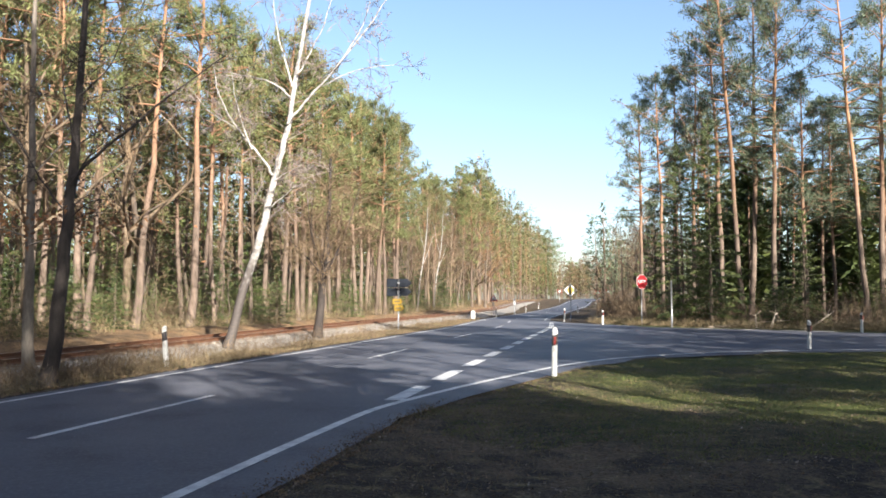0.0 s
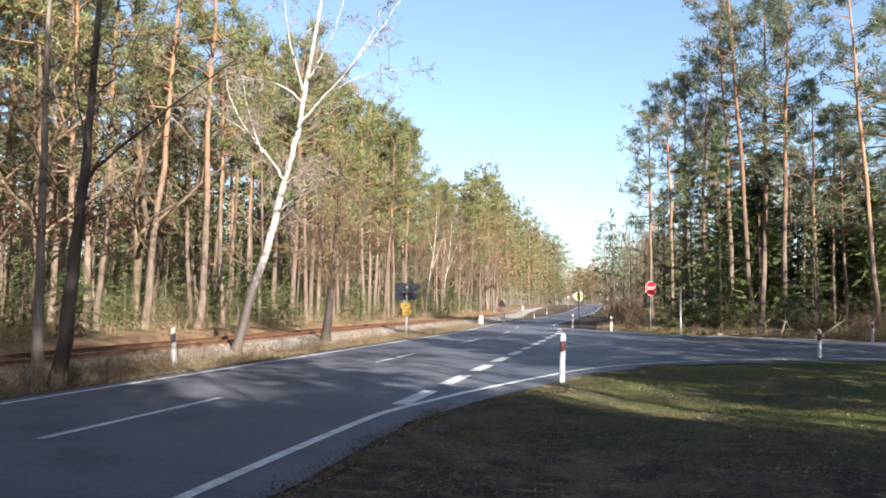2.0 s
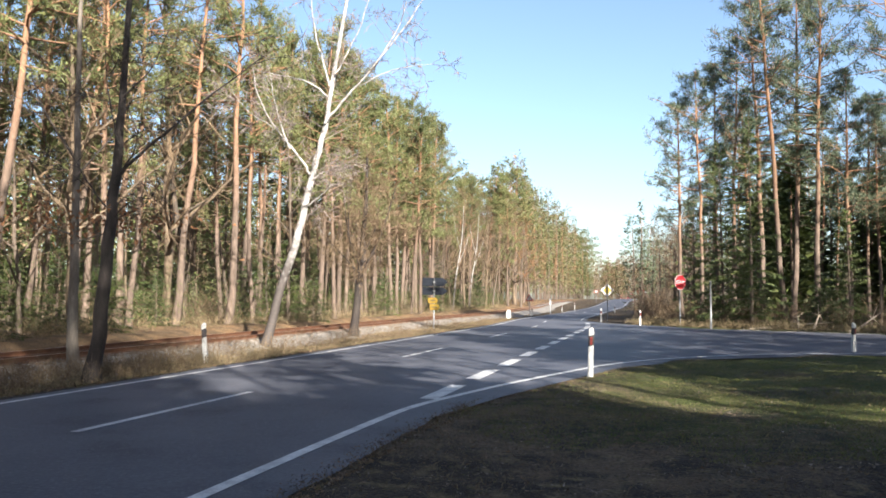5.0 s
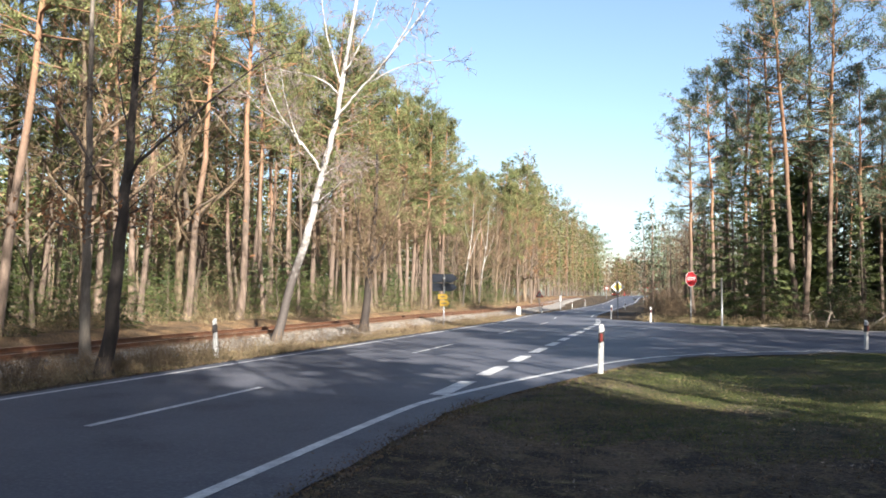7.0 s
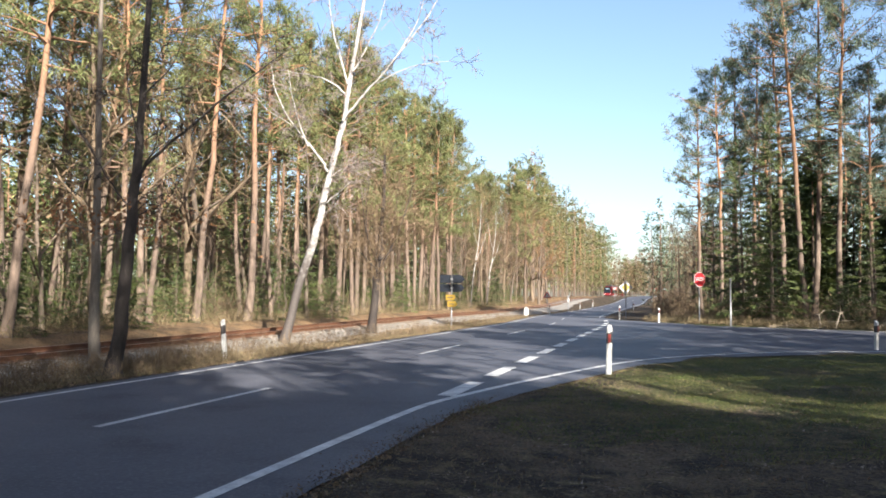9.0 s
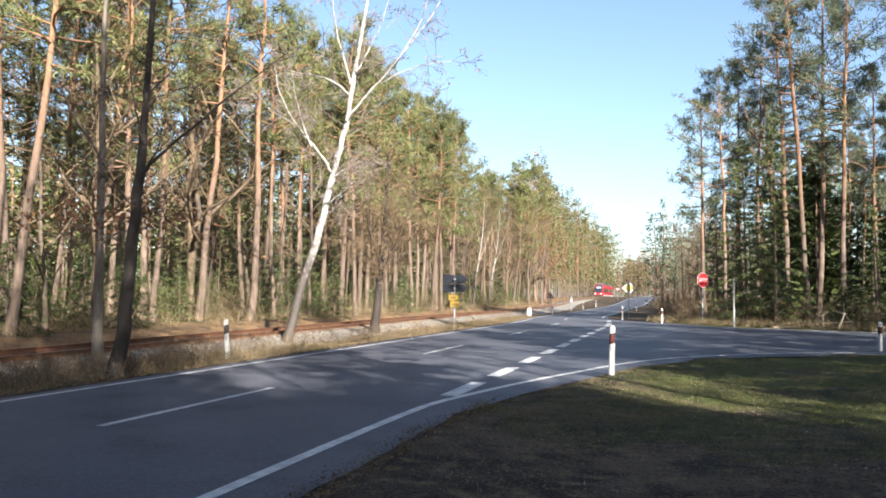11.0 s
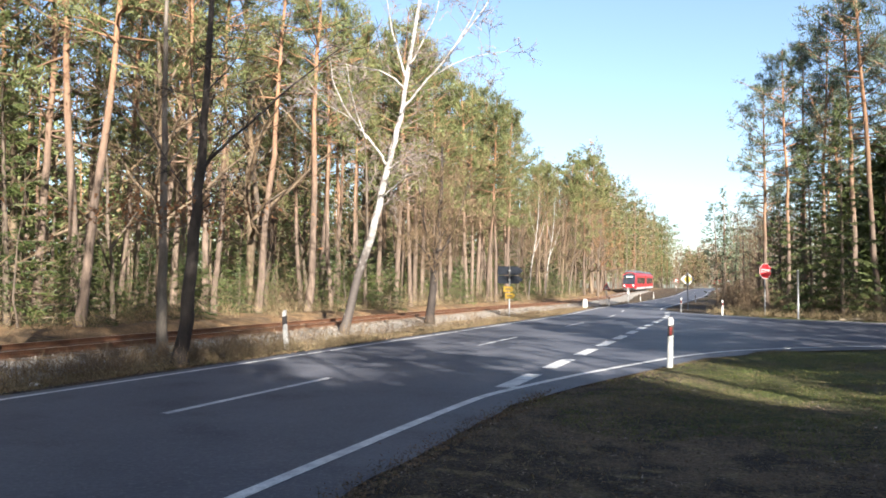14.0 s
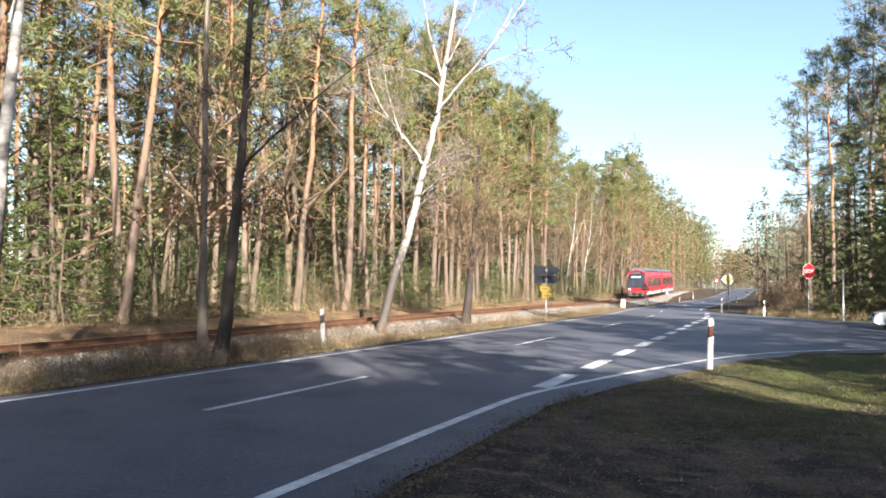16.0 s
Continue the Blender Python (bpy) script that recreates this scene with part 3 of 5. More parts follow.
def spruce_meshes(seed, h, spread, needles, low=0.06, radius=0.12):
    rng = np.random.default_rng(seed)
    wood, leaf = Soup(), Soup()
    zs = np.linspace(-0.15, h, 8)
    stem = np.column_stack([np.zeros(8), np.zeros(8), zs])
    wood.tube(stem, radius * (1.02 - np.maximum(zs, 0) / h), 7)
    branches = int(26 + 4 * h)
    for k in range(branches):
        q = ((k + rng.random()) / branches) ** 1.15
        z = h * (low + (0.98 - low) * q)
        a = k * 2.4 + rng.uniform(-0.4, 0.4)
        ln = spread * (1 - q) ** 0.85 * rng.uniform(0.7, 1.1) + 0.12
        p = curve_path((0, 0, z), (math.cos(a), math.sin(a), 0.05 + 0.5 * q), ln, 5, rng, 0.05, -0.09 + 0.08 * q)
        wood.tube(p, np.linspace(0.03 * (1.1 - q), 0.006, 5), 3)
        m = max(4, int(needles / branches * (0.35 + 1.3 * (1 - q))))
        t = rng.uniform(0.12, 1.02, m)
        c = np.column_stack([np.interp(t, np.linspace(0, 1, 5), p[:, i]) for i in range(3)])
        side = np.array([-math.sin(a), math.cos(a), 0])
        wid = rng.normal(0, 0.14, m)[:, None] * ln * (1.1 - t[:, None])
        c = c + side * wid + np.column_stack([np.zeros(m), np.zeros(m), -np.abs(rng.normal(0, 0.07, m))])
        w = unit(np.column_stack([np.full(m, math.cos(a)), np.full(m, math.sin(a)), np.full(m, -0.35)]) * 0.7 + side * wid * 2 + rng.normal(0, 0.35, (m, 3)))
        leaf.blades(c, w, rng.uniform(0.12, 0.34, m) * (0.6 + 0.04 * h), rng.uniform(0.028, 0.068, m) * (0.6 + 0.04 * h), rng)
    return wood, leaf


def grow(wood, twig, rng, start, way, length, radius, level, levels, kids, wander=0.12, lift=0.03, spreading=0.75, droop=0.0):
    """A limb with its side limbs; the last level goes into twig as thin three-sided shoots."""
    n = 5 if level < levels else 2
    p = curve_path(start, way, length, n, rng, wander, lift - droop * (level >= levels - 1))
    target = twig if level >= levels - 1 else wood
    radius = max(radius, 0.009)
    target.tube(p, np.linspace(radius, radius * (0.35 if level < levels else 0.4), n), 6 if level == 0 else (4 if level < levels - 1 else 3))
    if level >= levels:
        return
    for k in range(kids[level]):
        t = rng.uniform(0.3, 1.0) if level else rng.uniform(0.35, 1.0)
        base = np.array([np.interp(t, np.linspace(0, 1, n), p[:, c]) for c in range(3)])
        along = unit(p[-1] - p[0])
        w = unit(along * (1 - spreading * 0.5) + unit(rng.normal(0, 1, 3)) * spreading)
        grow(wood, twig, rng, base, w, length * rng.uniform(0.32, 0.6) * (1.15 - 0.4 * t), radius * 0.42 * (1.2 - 0.5 * t), level + 1, levels, kids, wander, lift, spreading, droop)


def bare_meshes(seed, h, radius, fork=0.35, limbs=9, kids=(6, 5, 4), lean=0.04, spreading=0.8, droop=0.0):
    """A leafless broadleaf tree: stem, limbs, and a haze of fine shoots."""
    rng = np.random.default_rng(seed)
    wood, twig = Soup(), Soup()
    zs = np.linspace(-0.2, h, 10)
    drift = np.cumsum(rng.normal(0, 0.09, (10, 2)), 0) + np.outer(np.maximum(zs, 0), rng.normal(0, lean, 2))
    stem = np.column_stack([drift - drift[0], zs])
    rad = radius * (1 - 0.9 * np.maximum(zs, 0) / h)
    rad[0] *= 1.35
    wood.tube(stem, rad, 8)
    for k in range(limbs):
        q = (k + rng.random()) / limbs
        z = h * (fork + (0.97 - fork) * q)
        a = k * 2.4 + rng.uniform(-0.5, 0.5)
        base = np.array([np.interp(z, zs, stem[:, 0]), np.interp(z, zs, stem[:, 1]), z])
        ln = h * 0.30 * (1.1 - 0.65 * q) * rng.uniform(0.7, 1.15)
        grow(wood, twig, rng, base, (math.cos(a), math.sin(a), 0.55 + 0.5 * q), ln, radius * 0.42 * (1.1 - 0.75 * q), 0, len(kids) - 1, kids, 0.13, 0.05, spreading, droop)
    return wood, twig


def bush_meshes(seed, h, spread, stems=26, shoots=7):
    rng = np.random.default_rng(seed)
    wood, twig = Soup(), Soup()
    for k in range(stems):
        a, r = rng.uniform(0, 2 * math.pi), spread * math.sqrt(rng.random()) * 0.55
        base = (math.cos(a) * r, math.sin(a) * r, -0.1)
        p = curve_path(base, (math.cos(a) * 0.5, math.sin(a) * 0.5, 1), h * rng.uniform(0.5, 1.05), 5, rng, 0.13, 0.02)
        wood.tube(p, np.linspace(0.018, 0.005, 5), 3)
        for j in range(shoots):
            t = rng.uniform(0.25, 1)
            b = np.array([np.interp(t, np.linspace(0, 1, 5), p[:, c]) for c in range(3)])
            twig.tube(curve_path(b, rng.normal(0, 0.6, 3) + (0, 0, 0.6), h * rng.uniform(0.12, 0.35), 3, rng, 0.2), [0.008, 0.006, 0.002], 3)
    return wood, twig


def tree_thing(name, label, category, meshes, bark, foliage, crown_name="crown", group=""):
    t = thing(name, label, category, group=group)
    part("trunk", meshes[0], bark, t, smooth=True)
    crown = part(crown_name, meshes[1], foliage, t)
    if crown_name == "brushwood":
        tagged(crown, kind="stuff")
    return t


PLANTED = {}


def plant(proto, x, y, turn, size=1.0, tall=1.0, tilt=(0, 0)):
    """The first planting takes the built tree itself, every other one a copy."""
    m = pose(x, y, float(ground_z(x, y)) - 0.05, tilt[0], tilt[1], turn)
    if proto.name not in PLANTED:
        PLANTED[proto.name] = 1
        ob = proto
        ob.matrix_basis = m
    else:
        ob = copy_thing(proto, m)
    ob.scale = (size, size, size * tall)
    return ob


NEAR_PINES = [tree_thing("pine_tree", lab, "pine tree", pine_meshes(sd, h, ca, sp, nd, rad_b, r, 16), PINE_BARK, PINE_GREEN, group="roadside pines") for lab, sd, h, ca, sp, nd, rad_b, r in (
    ("tall scots pine with orange upper trunk and green crown", 11, 18.5, 0.50, 2.3, 5200, 44, 0.17),
    ("slender scots pine with bare reddish trunk", 12, 17.0, 0.58, 1.9, 4000, 36, 0.14),
    ("scots pine with a long deep green crown", 13, 17.5, 0.36, 2.2, 6200, 52, 0.16),
    ("scots pine with dead side branches on its trunk", 14, 19.5, 0.55, 2.5, 5000, 40, 0.19))]
EDGE_PINES = [tree_thing("pine_tree", lab, "pine tree", pine_meshes(sd, h, ca, sp, nd, rad_b, r, 12), PINE_BARK, PINE_BLUE, group="pines beyond the side road") for lab, sd, h, ca, sp, nd, rad_b, r in (
    ("tall scots pine with blue-green layered crown", 21, 21.0, 0.50, 2.9, 6000, 46, 0.18),
    ("tall thin scots pine with high sparse crown", 22, 22.5, 0.58, 2.6, 5000, 38, 0.17),
    ("scots pine with deep crown reaching down the trunk", 23, 19.5, 0.40, 2.7, 6200, 52, 0.17))]
SPRUCES = [tree_thing("spruce_tree", lab, "spruce tree", spruce_meshes(sd, h, sp, nd), GREY_BARK, SPRUCE_GREEN, group="spruces") for lab, sd, h, sp, nd in (
    ("dark green spruce with branches to the ground", 41, 13.0, 2.4, 6600),
    ("medium spruce with drooping branches", 42, 8.5, 1.9, 4400),)]
YOUNG = [tree_thing("young_spruce", lab, "young spruce", spruce_meshes(sd, h, sp, nd, 0.03, 0.05), GREY_BARK, SPRUCE_GREEN, group="young spruces under the pines") for lab, sd, h, sp, nd in (
    ("young green spruce in the undergrowth", 51, 3.2, 1.25, 1700),
    ("small bright green spruce in the undergrowth", 52, 2.1, 1.0, 1200))]
BARE = [tree_thing("bare_tree", lab, "bare tree", bare_meshes(sd, h, r, fk, lb, kd), bk, TWIG, group="bare broadleaf trees") for lab, sd, h, r, fk, lb, kd, bk in (
    ("bare brown broadleaf tree with fine dense twigs", 61, 15.0, 0.20, 0.2, 18, (8, 8, 7), OAK_BARK),
    ("slender bare tree with thin grey trunk", 62, 12.0, 0.11, 0.16, 13, (6, 6, 5), GREY_BARK),
    ("bare tree with upright brown branches", 63, 14.0, 0.16, 0.18, 14, (7, 7, 5), GREY_BARK))]
POLES = [tree_thing("young_tree", lab, "young tree", bare_meshes(sd, h, r, 0.4, 6, (4, 3)), bk, TWIG, group="thin young trees") for lab, sd, h, r, bk in (
    ("thin pale young trunk with few twigs", 65, 7.5, 0.055, OAK_BARK),
    ("thin bare sapling in the undergrowth", 66, 5.0, 0.04, GREY_BARK))]
BUSHES = [tree_thing("bare_bush", lab, "bush", bush_meshes(sd, h, sp), GREY_BARK, TWIG, "brushwood", group="bare roadside bushes") for lab, sd, h, sp in (
    ("dense bare brown bush", 71, 2.6, 1.6),
    ("low tangle of dry brown twigs", 72, 1.4, 1.4))]



def wood_mass(name, label, places, seed, green, low=0.45, blades=420, big=1.0, spruce_share=0.15):
    """Trees deep in a wood or far off, which nobody could count: stems and crowns joined."""
    rng = np.random.default_rng(seed)
    s = Soup()
    for x, y, h, *given in places:
        low = given[0] if given else low
        z0 = float(ground_z(x, y))
        lean = rng.normal(0, 0.02, 2) * h
        top = np.array([x + lean[0], y + lean[1], z0 + h])
        foot = np.array([x, y, z0 - 0.2])
        r = rng.uniform(0.09, 0.17) + (0.06 if low > 0.7 else 0)
        s.tube([foot, foot * 0.5 + top * 0.5 + (rng.normal(0, 0.1), rng.normal(0, 0.1), 0), top], [r, r * 0.7, 0.02], 5, 0)
        fir = rng.random() < spruce_share
        n = blades
        q = rng.random(n)
        if fir:
            zz, rad = 0.05 + 0.95 * q, 0.17 * h * (1.02 - q)
        else:
            zz, rad = low + (1.02 - low) * q, 0.115 * h * np.sin(math.pi * np.clip(0.15 + 0.82 * q, 0, 1)) + 0.15
        whorl = np.round(zz * 9) / 9 + rng.normal(0, 0.018, n)
        a = rng.uniform(0, 2 * math.pi, n)
        rr = rad * np.sqrt(rng.random(n))
        c = foot + (top - foot) * whorl[:, None] + np.column_stack([np.cos(a) * rr, np.sin(a) * rr, rng.normal(0, 0.25, n)])
        s.blades(c, unit(np.column_stack([np.cos(a), np.sin(a), rng.normal(0.15, 0.5, n)])), rng.uniform(0.3, 0.75, n) * big, rng.uniform(0.12, 0.26, n) * big, rng, 1)
        for _ in range(7):
            z = rng.uniform(0.2, 0.95)
            b = foot + (top - foot) * z
            a1 = rng.uniform(0, 2 * math.pi)
            s.tube([b, b + np.array([math.cos(a1), math.sin(a1), 0.25]) * rng.uniform(0.6, 0.1 * h)], [0.03, 0.008], 3, 0)
    ob = new(name, s.mesh(name, PINE_BARK if green is not TWIG else GREY_BARK, green))
    return tagged(ob, label, "woodland", kind="stuff")


def thicket(name, label, n, where, seed, material, length, width, tall, upright=0.6, clump=0.5):
    """Low growth in clumps: thin blades around many small centres."""
    rng = np.random.default_rng(seed)
    s = Soup()
    per = 40
    cs, ws = [], []
    for _ in range(n // per):
        x, y = where(rng)
        z = float(ground_z(x, y))
        hh = tall * rng.uniform(0.4, 1.0)
        p = rng.normal(0, 1, (per, 3)) * (clump, clump, 0.28 * hh) + (x, y, z + 0.45 * hh)
        p[:, 2] = np.maximum(p[:, 2], z + 0.02)
        cs.append(p)
        ws.append(unit(rng.normal(0, 1, (per, 3)) + (0, 0, upright)))
    c, w = np.concatenate(cs), np.concatenate(ws)
    s.blades(c, w, rng.uniform(*length, len(c)), rng.uniform(*width, len(c)), rng)
    ob = new(name, s.mesh(name, material))
    return tagged(ob, label, "undergrowth", kind="stuff")


# trees that stand by themselves: (x, y, turn, prototype, size, tilt)
TAKEN = []


def clear(x, y, gap):
    for a, b in TAKEN:
        if (a - x) ** 2 + (b - y) ** 2 < gap * gap:
            return False
    TAKEN.append((x, y))
    return True


def woods():
    rng = np.random.default_rng(77)

    def pick(seq):
        return seq[int(rng.integers(len(seq)))]
    for x, y, proto, size, tilt in ((-16.2, 33.5, BARE[0], 1.25, (0, 2)), (-16.8, 35.0, BARE[2], 1.2, (1, -2)), (-14.4, 31.0, NEAR_PINES[3], 0.95, (0, 3)), (-15.0, 38.0, NEAR_PINES[0], 0.98, (0, -1)), (-14.6, 28.0, NEAR_PINES[1], 1.0, (1, 1)), (-13.4, 40.5, BARE[1], 1.15, (0, 1)), (-13.0, 23.0, BARE[0], 0.95, (0, 1)), (-17.0, 43.0, NEAR_PINES[1], 1.0, (0, 4)), (-17.3, 44.2, NEAR_PINES[3], 0.92, (0, 7)), (-16.6, 45.6, NEAR_PINES[1], 0.95, (0, 2)), (-13.6, 19.5, NEAR_PINES[0], 0.95, (0, 2)), (-12.6, 11.5, NEAR_PINES[2], 0.9, (0, 1)), (-14.5, 15.5, NEAR_PINES[2], 1.0, (1, 0)), (-13.8, 25.5, NEAR_PINES[2], 0.95, (0, 0)), (-16.5, 20.5, NEAR_PINES[2], 1.0, (0, -1)), (-18.5, 24.5, NEAR_PINES[2], 1.05, (0, 1)), (-17.0, 13.0, NEAR_PINES[0], 0.95, (0, 1)), (-18.0, 29.5, NEAR_PINES[2], 1.0, (0, 0)), (-14.6, 47.5, NEAR_PINES[2], 1.16, (0, 0)), (-14.9, 51.5, NEAR_PINES[2], 1.16, (0, 1)), (-14.5, 55.0, NEAR_PINES[2], 1.16, (0, 0)), (-15.4, 58.5, NEAR_PINES[2], 1.16, (0, 1)), (-14.4, 62.0, NEAR_PINES[2], 1.14, (0, 1)), (-15.3, 66.0, NEAR_PINES[2], 1.12, (0, 0)), (-14.2, 70.0, NEAR_PINES[2], 1.08, (0, 0)), (-14.6, 75.0, NEAR_PINES[2], 1.1, (0, 0)), (-15.6, 79.0, NEAR_PINES[2], 1.15, (0, 0))):
        TAKEN.append((x, y))
        plant(proto, x, y, rng.uniform(0, 360), size, 1.0, tilt)
    # the wood behind the railway: a bright edge, then rows behind it
    count = 0
    for _ in range(1400):
        y = rng.uniform(3, 150)
        x = float(track_x(y)) - 4.3 - rng.random() ** 1.25 * 12
        if count >= 128 or not clear(x, y, 1.55 if y < 90 else 2.3):
            continue
        count += 1
        r = rng.random()
        edge = y > 80
        kind = NEAR_PINES + NEAR_PINES[2:3] if r < (0.36 if edge else 0.62) else (BARE if r < 0.82 else (SPRUCES[1:] if r < 0.90 else POLES))
        grow_up = rng.uniform(0.82, 1.05) * (1 + 0.14 * float(smooth_step(35, 50, y)) - 0.14 * float(smooth_step(80, 88, y)) + 0.36 * float(smooth_step(100, 140, y)))
        plant(pick(kind), x, y, rng.uniform(0, 360), grow_up, 1.0, rng.normal(0, 1.8, 2))
    deep, deep_brown = [], []
    for _ in range(430):
        y = rng.uniform(-4, 260)
        x = float(track_x(y)) - 15 - rng.random() * 34
        (deep if rng.random() < 0.7 else deep_brown).append((x, y, rng.uniform(13, 20)))
    wood_mass("pine_wood", "pine wood standing deep behind the railway", deep, 5, PINE_GREEN, 0.3)
    wood_mass("bare_wood", "bare brown trees standing in the pine wood", deep_brown, 6, TWIG, 0.15, 420, 0.9, 0.0)
    back = [(rng.uniform(-75, -45), rng.uniform(-20, 150), rng.uniform(12, 17)) for _ in range(110)]
    wood_mass("thick_wood", "thick dark young wood far behind the railway", back, 7, SPRUCE_GREEN, 0.03, 520, 2.0, 0.5)
    # undergrowth along the railway
    for x, y, size in ((-5.3, 7.2, 0.4), (-5.7, 9.6, 0.5), (-5.4, 11.0, 0.35), (-5.9, 12.6, 0.5), (-5.2, 14.6, 0.4), (-5.0, 15.8, 0.45), (-6.0, 16.8, 0.4), (-5.5, 20.5, 0.4), (-5.6, 26.0, 0.35), (-5.9, 6.2, 0.7), (-6.3, 8.2, 0.8)):
        plant(BUSHES[1], x, y, rng.uniform(0, 360), size)
    for _ in range(80):
        y = rng.uniform(4, 110)
        x = float(track_x(y)) - 4.0 - rng.random() ** 1.2 * 10
        plant(pick(YOUNG + YOUNG + POLES + BUSHES[1:]), x, y, rng.uniform(0, 360), rng.uniform(0.7, 1.6))

    def under(r):
        y = r.uniform(4, 130)
        return float(track_x(y)) - 4.8 - r.random() ** 1.5 * 22, y
    thicket("undergrowth", "low green undergrowth between the trunks", 100000, under, 8, SPRUCE_GREEN, (0.10, 0.27), (0.014, 0.034), 3.6, 0.2, 0.5)
    thicket("dry_undergrowth", "dry brown brushwood between the trunks", 24000, under, 9, TWIG, (0.3, 0.9), (0.012, 0.03), 2.6, 0.8, 0.6)
    thicket("bracken", "dead bracken and dry grass along the wood's edge", 16000, lambda r: (lambda y: (float(track_x(y)) - 3.4 - r.random() ** 1.5 * 6, y))(r.uniform(0, 120)), 10, DRY_GRASS, (0.2, 0.5), (0.012, 0.03), 0.6, 0.9, 0.4)
    # far along the road, both sides
    far_green, far_brown, right_green, right_brown = [], [], [], []
    for _ in range(170):
        y = rng.uniform(148, 340)
        x = float(track_x(y)) - 4.5 - rng.random() * 16
        (far_green if rng.random() < 0.66 else far_brown).append((x, y, rng.uniform(24, 29)))
    for _ in range(150):
        y = rng.uniform(84, 330)
        x = 6.8 + rng.random() ** 1.3 * 22
        x += float(road_x(y))
        if abs(x - float(track_x(y))) > 4:
            (right_green if rng.random() < 0.3 else right_brown).append((x, y, rng.uniform(10, 14) + 5 * float(smooth_step(110, 220, y))))
    for _ in range(60):
        y = rng.uniform(262, 345)
        lo, hi = float(track_x(y)) + 3.5, float(road_x(y)) - 5.5
        if hi > lo:
            (far_green if rng.random() < 0.4 else far_brown).append((rng.uniform(lo, hi), y, rng.uniform(11, 16)))
    for _ in range(120):
        x, y = rng.uniform(-40, 60), rng.uniform(345, 395)
        if abs(x - float(track_x(y))) < 4 or abs(x - float(road_x(y))) < 5:
            continue
        (far_green if rng.random() < 0.5 else far_brown).append((x, y, rng.uniform(12, 17)))
    wood_mass("distant_pines", "distant pines lining the road", far_green, 12, PINE_GREEN, 0.22, 560, 1.3)
    wood_mass("distant_bare_trees", "distant bare brown trees lining the road", far_brown, 13, TWIG, 0.12, 420, 1.1, 0.0)
    wood_mass("roadside_pines", "small pines among bare trees along the far road", right_green, 26, PINE_BLUE, 0.35, 620, 0.75)
    wood_mass("roadside_bare_trees", "thin bare trees crowding the far road", right_brown, 27, TWIG, 0.25, 520, 0.55, 0.0)
    # beyond the side road
    for x, y, proto, size in ((9.0, 58.0, EDGE_PINES[2], 0.86), (10.2, 57.0, EDGE_PINES[0], 0.86), (11.3, 59.0, EDGE_PINES[2], 0.98), (12.4, 57.0, EDGE_PINES[0], 0.98), (11.2, 52.0, SPRUCES[0], 0.95), (12.7, 50.8, SPRUCES[0], 1.05), (14.2, 56.0, EDGE_PINES[0], 1.10), (15.2, 54.5, EDGE_PINES[1], 1.14), (16.0, 56.5, EDGE_PINES[2], 1.22), (16.9, 54.0, EDGE_PINES[0], 1.10), (18.4, 51.5, SPRUCES[1], 0.9), (18.8, 53.5, EDGE_PINES[2], 0.86), (21.6, 50.5, EDGE_PINES[1], 1.02), (22.6, 51.5, EDGE_PINES[0], 1.08)):
        TAKEN.append((x, y))
        plant(proto, x, y, rng.uniform(0, 360), size, 1.0, rng.normal(0, 0.8, 2))
    count = 0
    for _ in range(900):
        x = 9.2 + rng.random() ** 0.9 * 34
        y = float(np.interp(x, SIDE_FAR[:, 0], SIDE_FAR[:, 1])) + 7.5 + rng.random() * 20
        if count < 46 and clear(x, y, 2.2):
            count += 1
            r = rng.random()
            kind = EDGE_PINES if r < 0.62 else (SPRUCES if r < 0.86 else BARE[1:])
            plant(pick(kind), x, y, rng.uniform(0, 360), rng.uniform(0.78, 1.0) * (0.84 if x < 14 or 17.5 < x < 21 else 0.92), 1.0, rng.normal(0, 1.0, 2))
    back = []
    for _ in range(85):
        x = rng.uniform(11, 75)
        back.append((x, 66 + rng.random() * 45, rng.uniform(13, 19) * (0.85 if x < 18 else 1)))
    wood_mass("pine_wood", "dark pine wood beyond the side road", back, 15, PINE_BLUE, 0.10, 480, 1.2, 0.5)
    thick = [(rng.uniform(15, 62), rng.uniform(60, 72), rng.uniform(8, 13)) for _ in range(80)]
    wood_mass("spruce_wood", "thick dark spruces under the pines beyond the side road", thick, 16, SPRUCE_GREEN, 0.05, 480, 1.7, 1.0)
    for _ in range(48):
        y = rng.uniform(62, 190)
        plant(pick(BUSHES), 6.0 + rng.random() * 3.5 + (2 if y < 66 else 0), y, rng.uniform(0, 360), rng.uniform(0.9, 1.6))
    for _ in range(16):
        y = rng.uniform(62, 130)
        plant(pick(BARE[1:] + POLES), 8.0 + rng.random() * 4, y, rng.uniform(0, 360), rng.uniform(0.8, 1.1))
    for _ in range(26):
        x = rng.uniform(9, 34)
        y = float(np.interp(x, SIDE_FAR[:, 0], SIDE_FAR[:, 1])) + rng.uniform(5, 9)
        plant(pick(BUSHES + YOUNG), x, y, rng.uniform(0, 360), rng.uniform(0.8, 1.3))
    thicket("dry_undergrowth", "dry brown brushwood under the dark pines", 16000, lambda r: (lambda x: (x, float(np.interp(x, SIDE_FAR[:, 0], SIDE_FAR[:, 1])) + 4.5 + r.random() * 9))(r.uniform(7, 42)), 18, TWIG, (0.3, 0.8), (0.012, 0.03), 2.2, 0.8, 0.6)
    thicket("dry_grass", "pale dry grass along the side road", 9000, lambda r: (lambda x: (x, float(np.interp(x, SIDE_FAR[:, 0], SIDE_FAR[:, 1])) + 1.0 + r.random() ** 1.5 * 4))(r.uniform(5.5, 26)), 19, DRY_GRASS, (0.2, 0.5), (0.012, 0.03), 0.5, 1.0, 0.35)
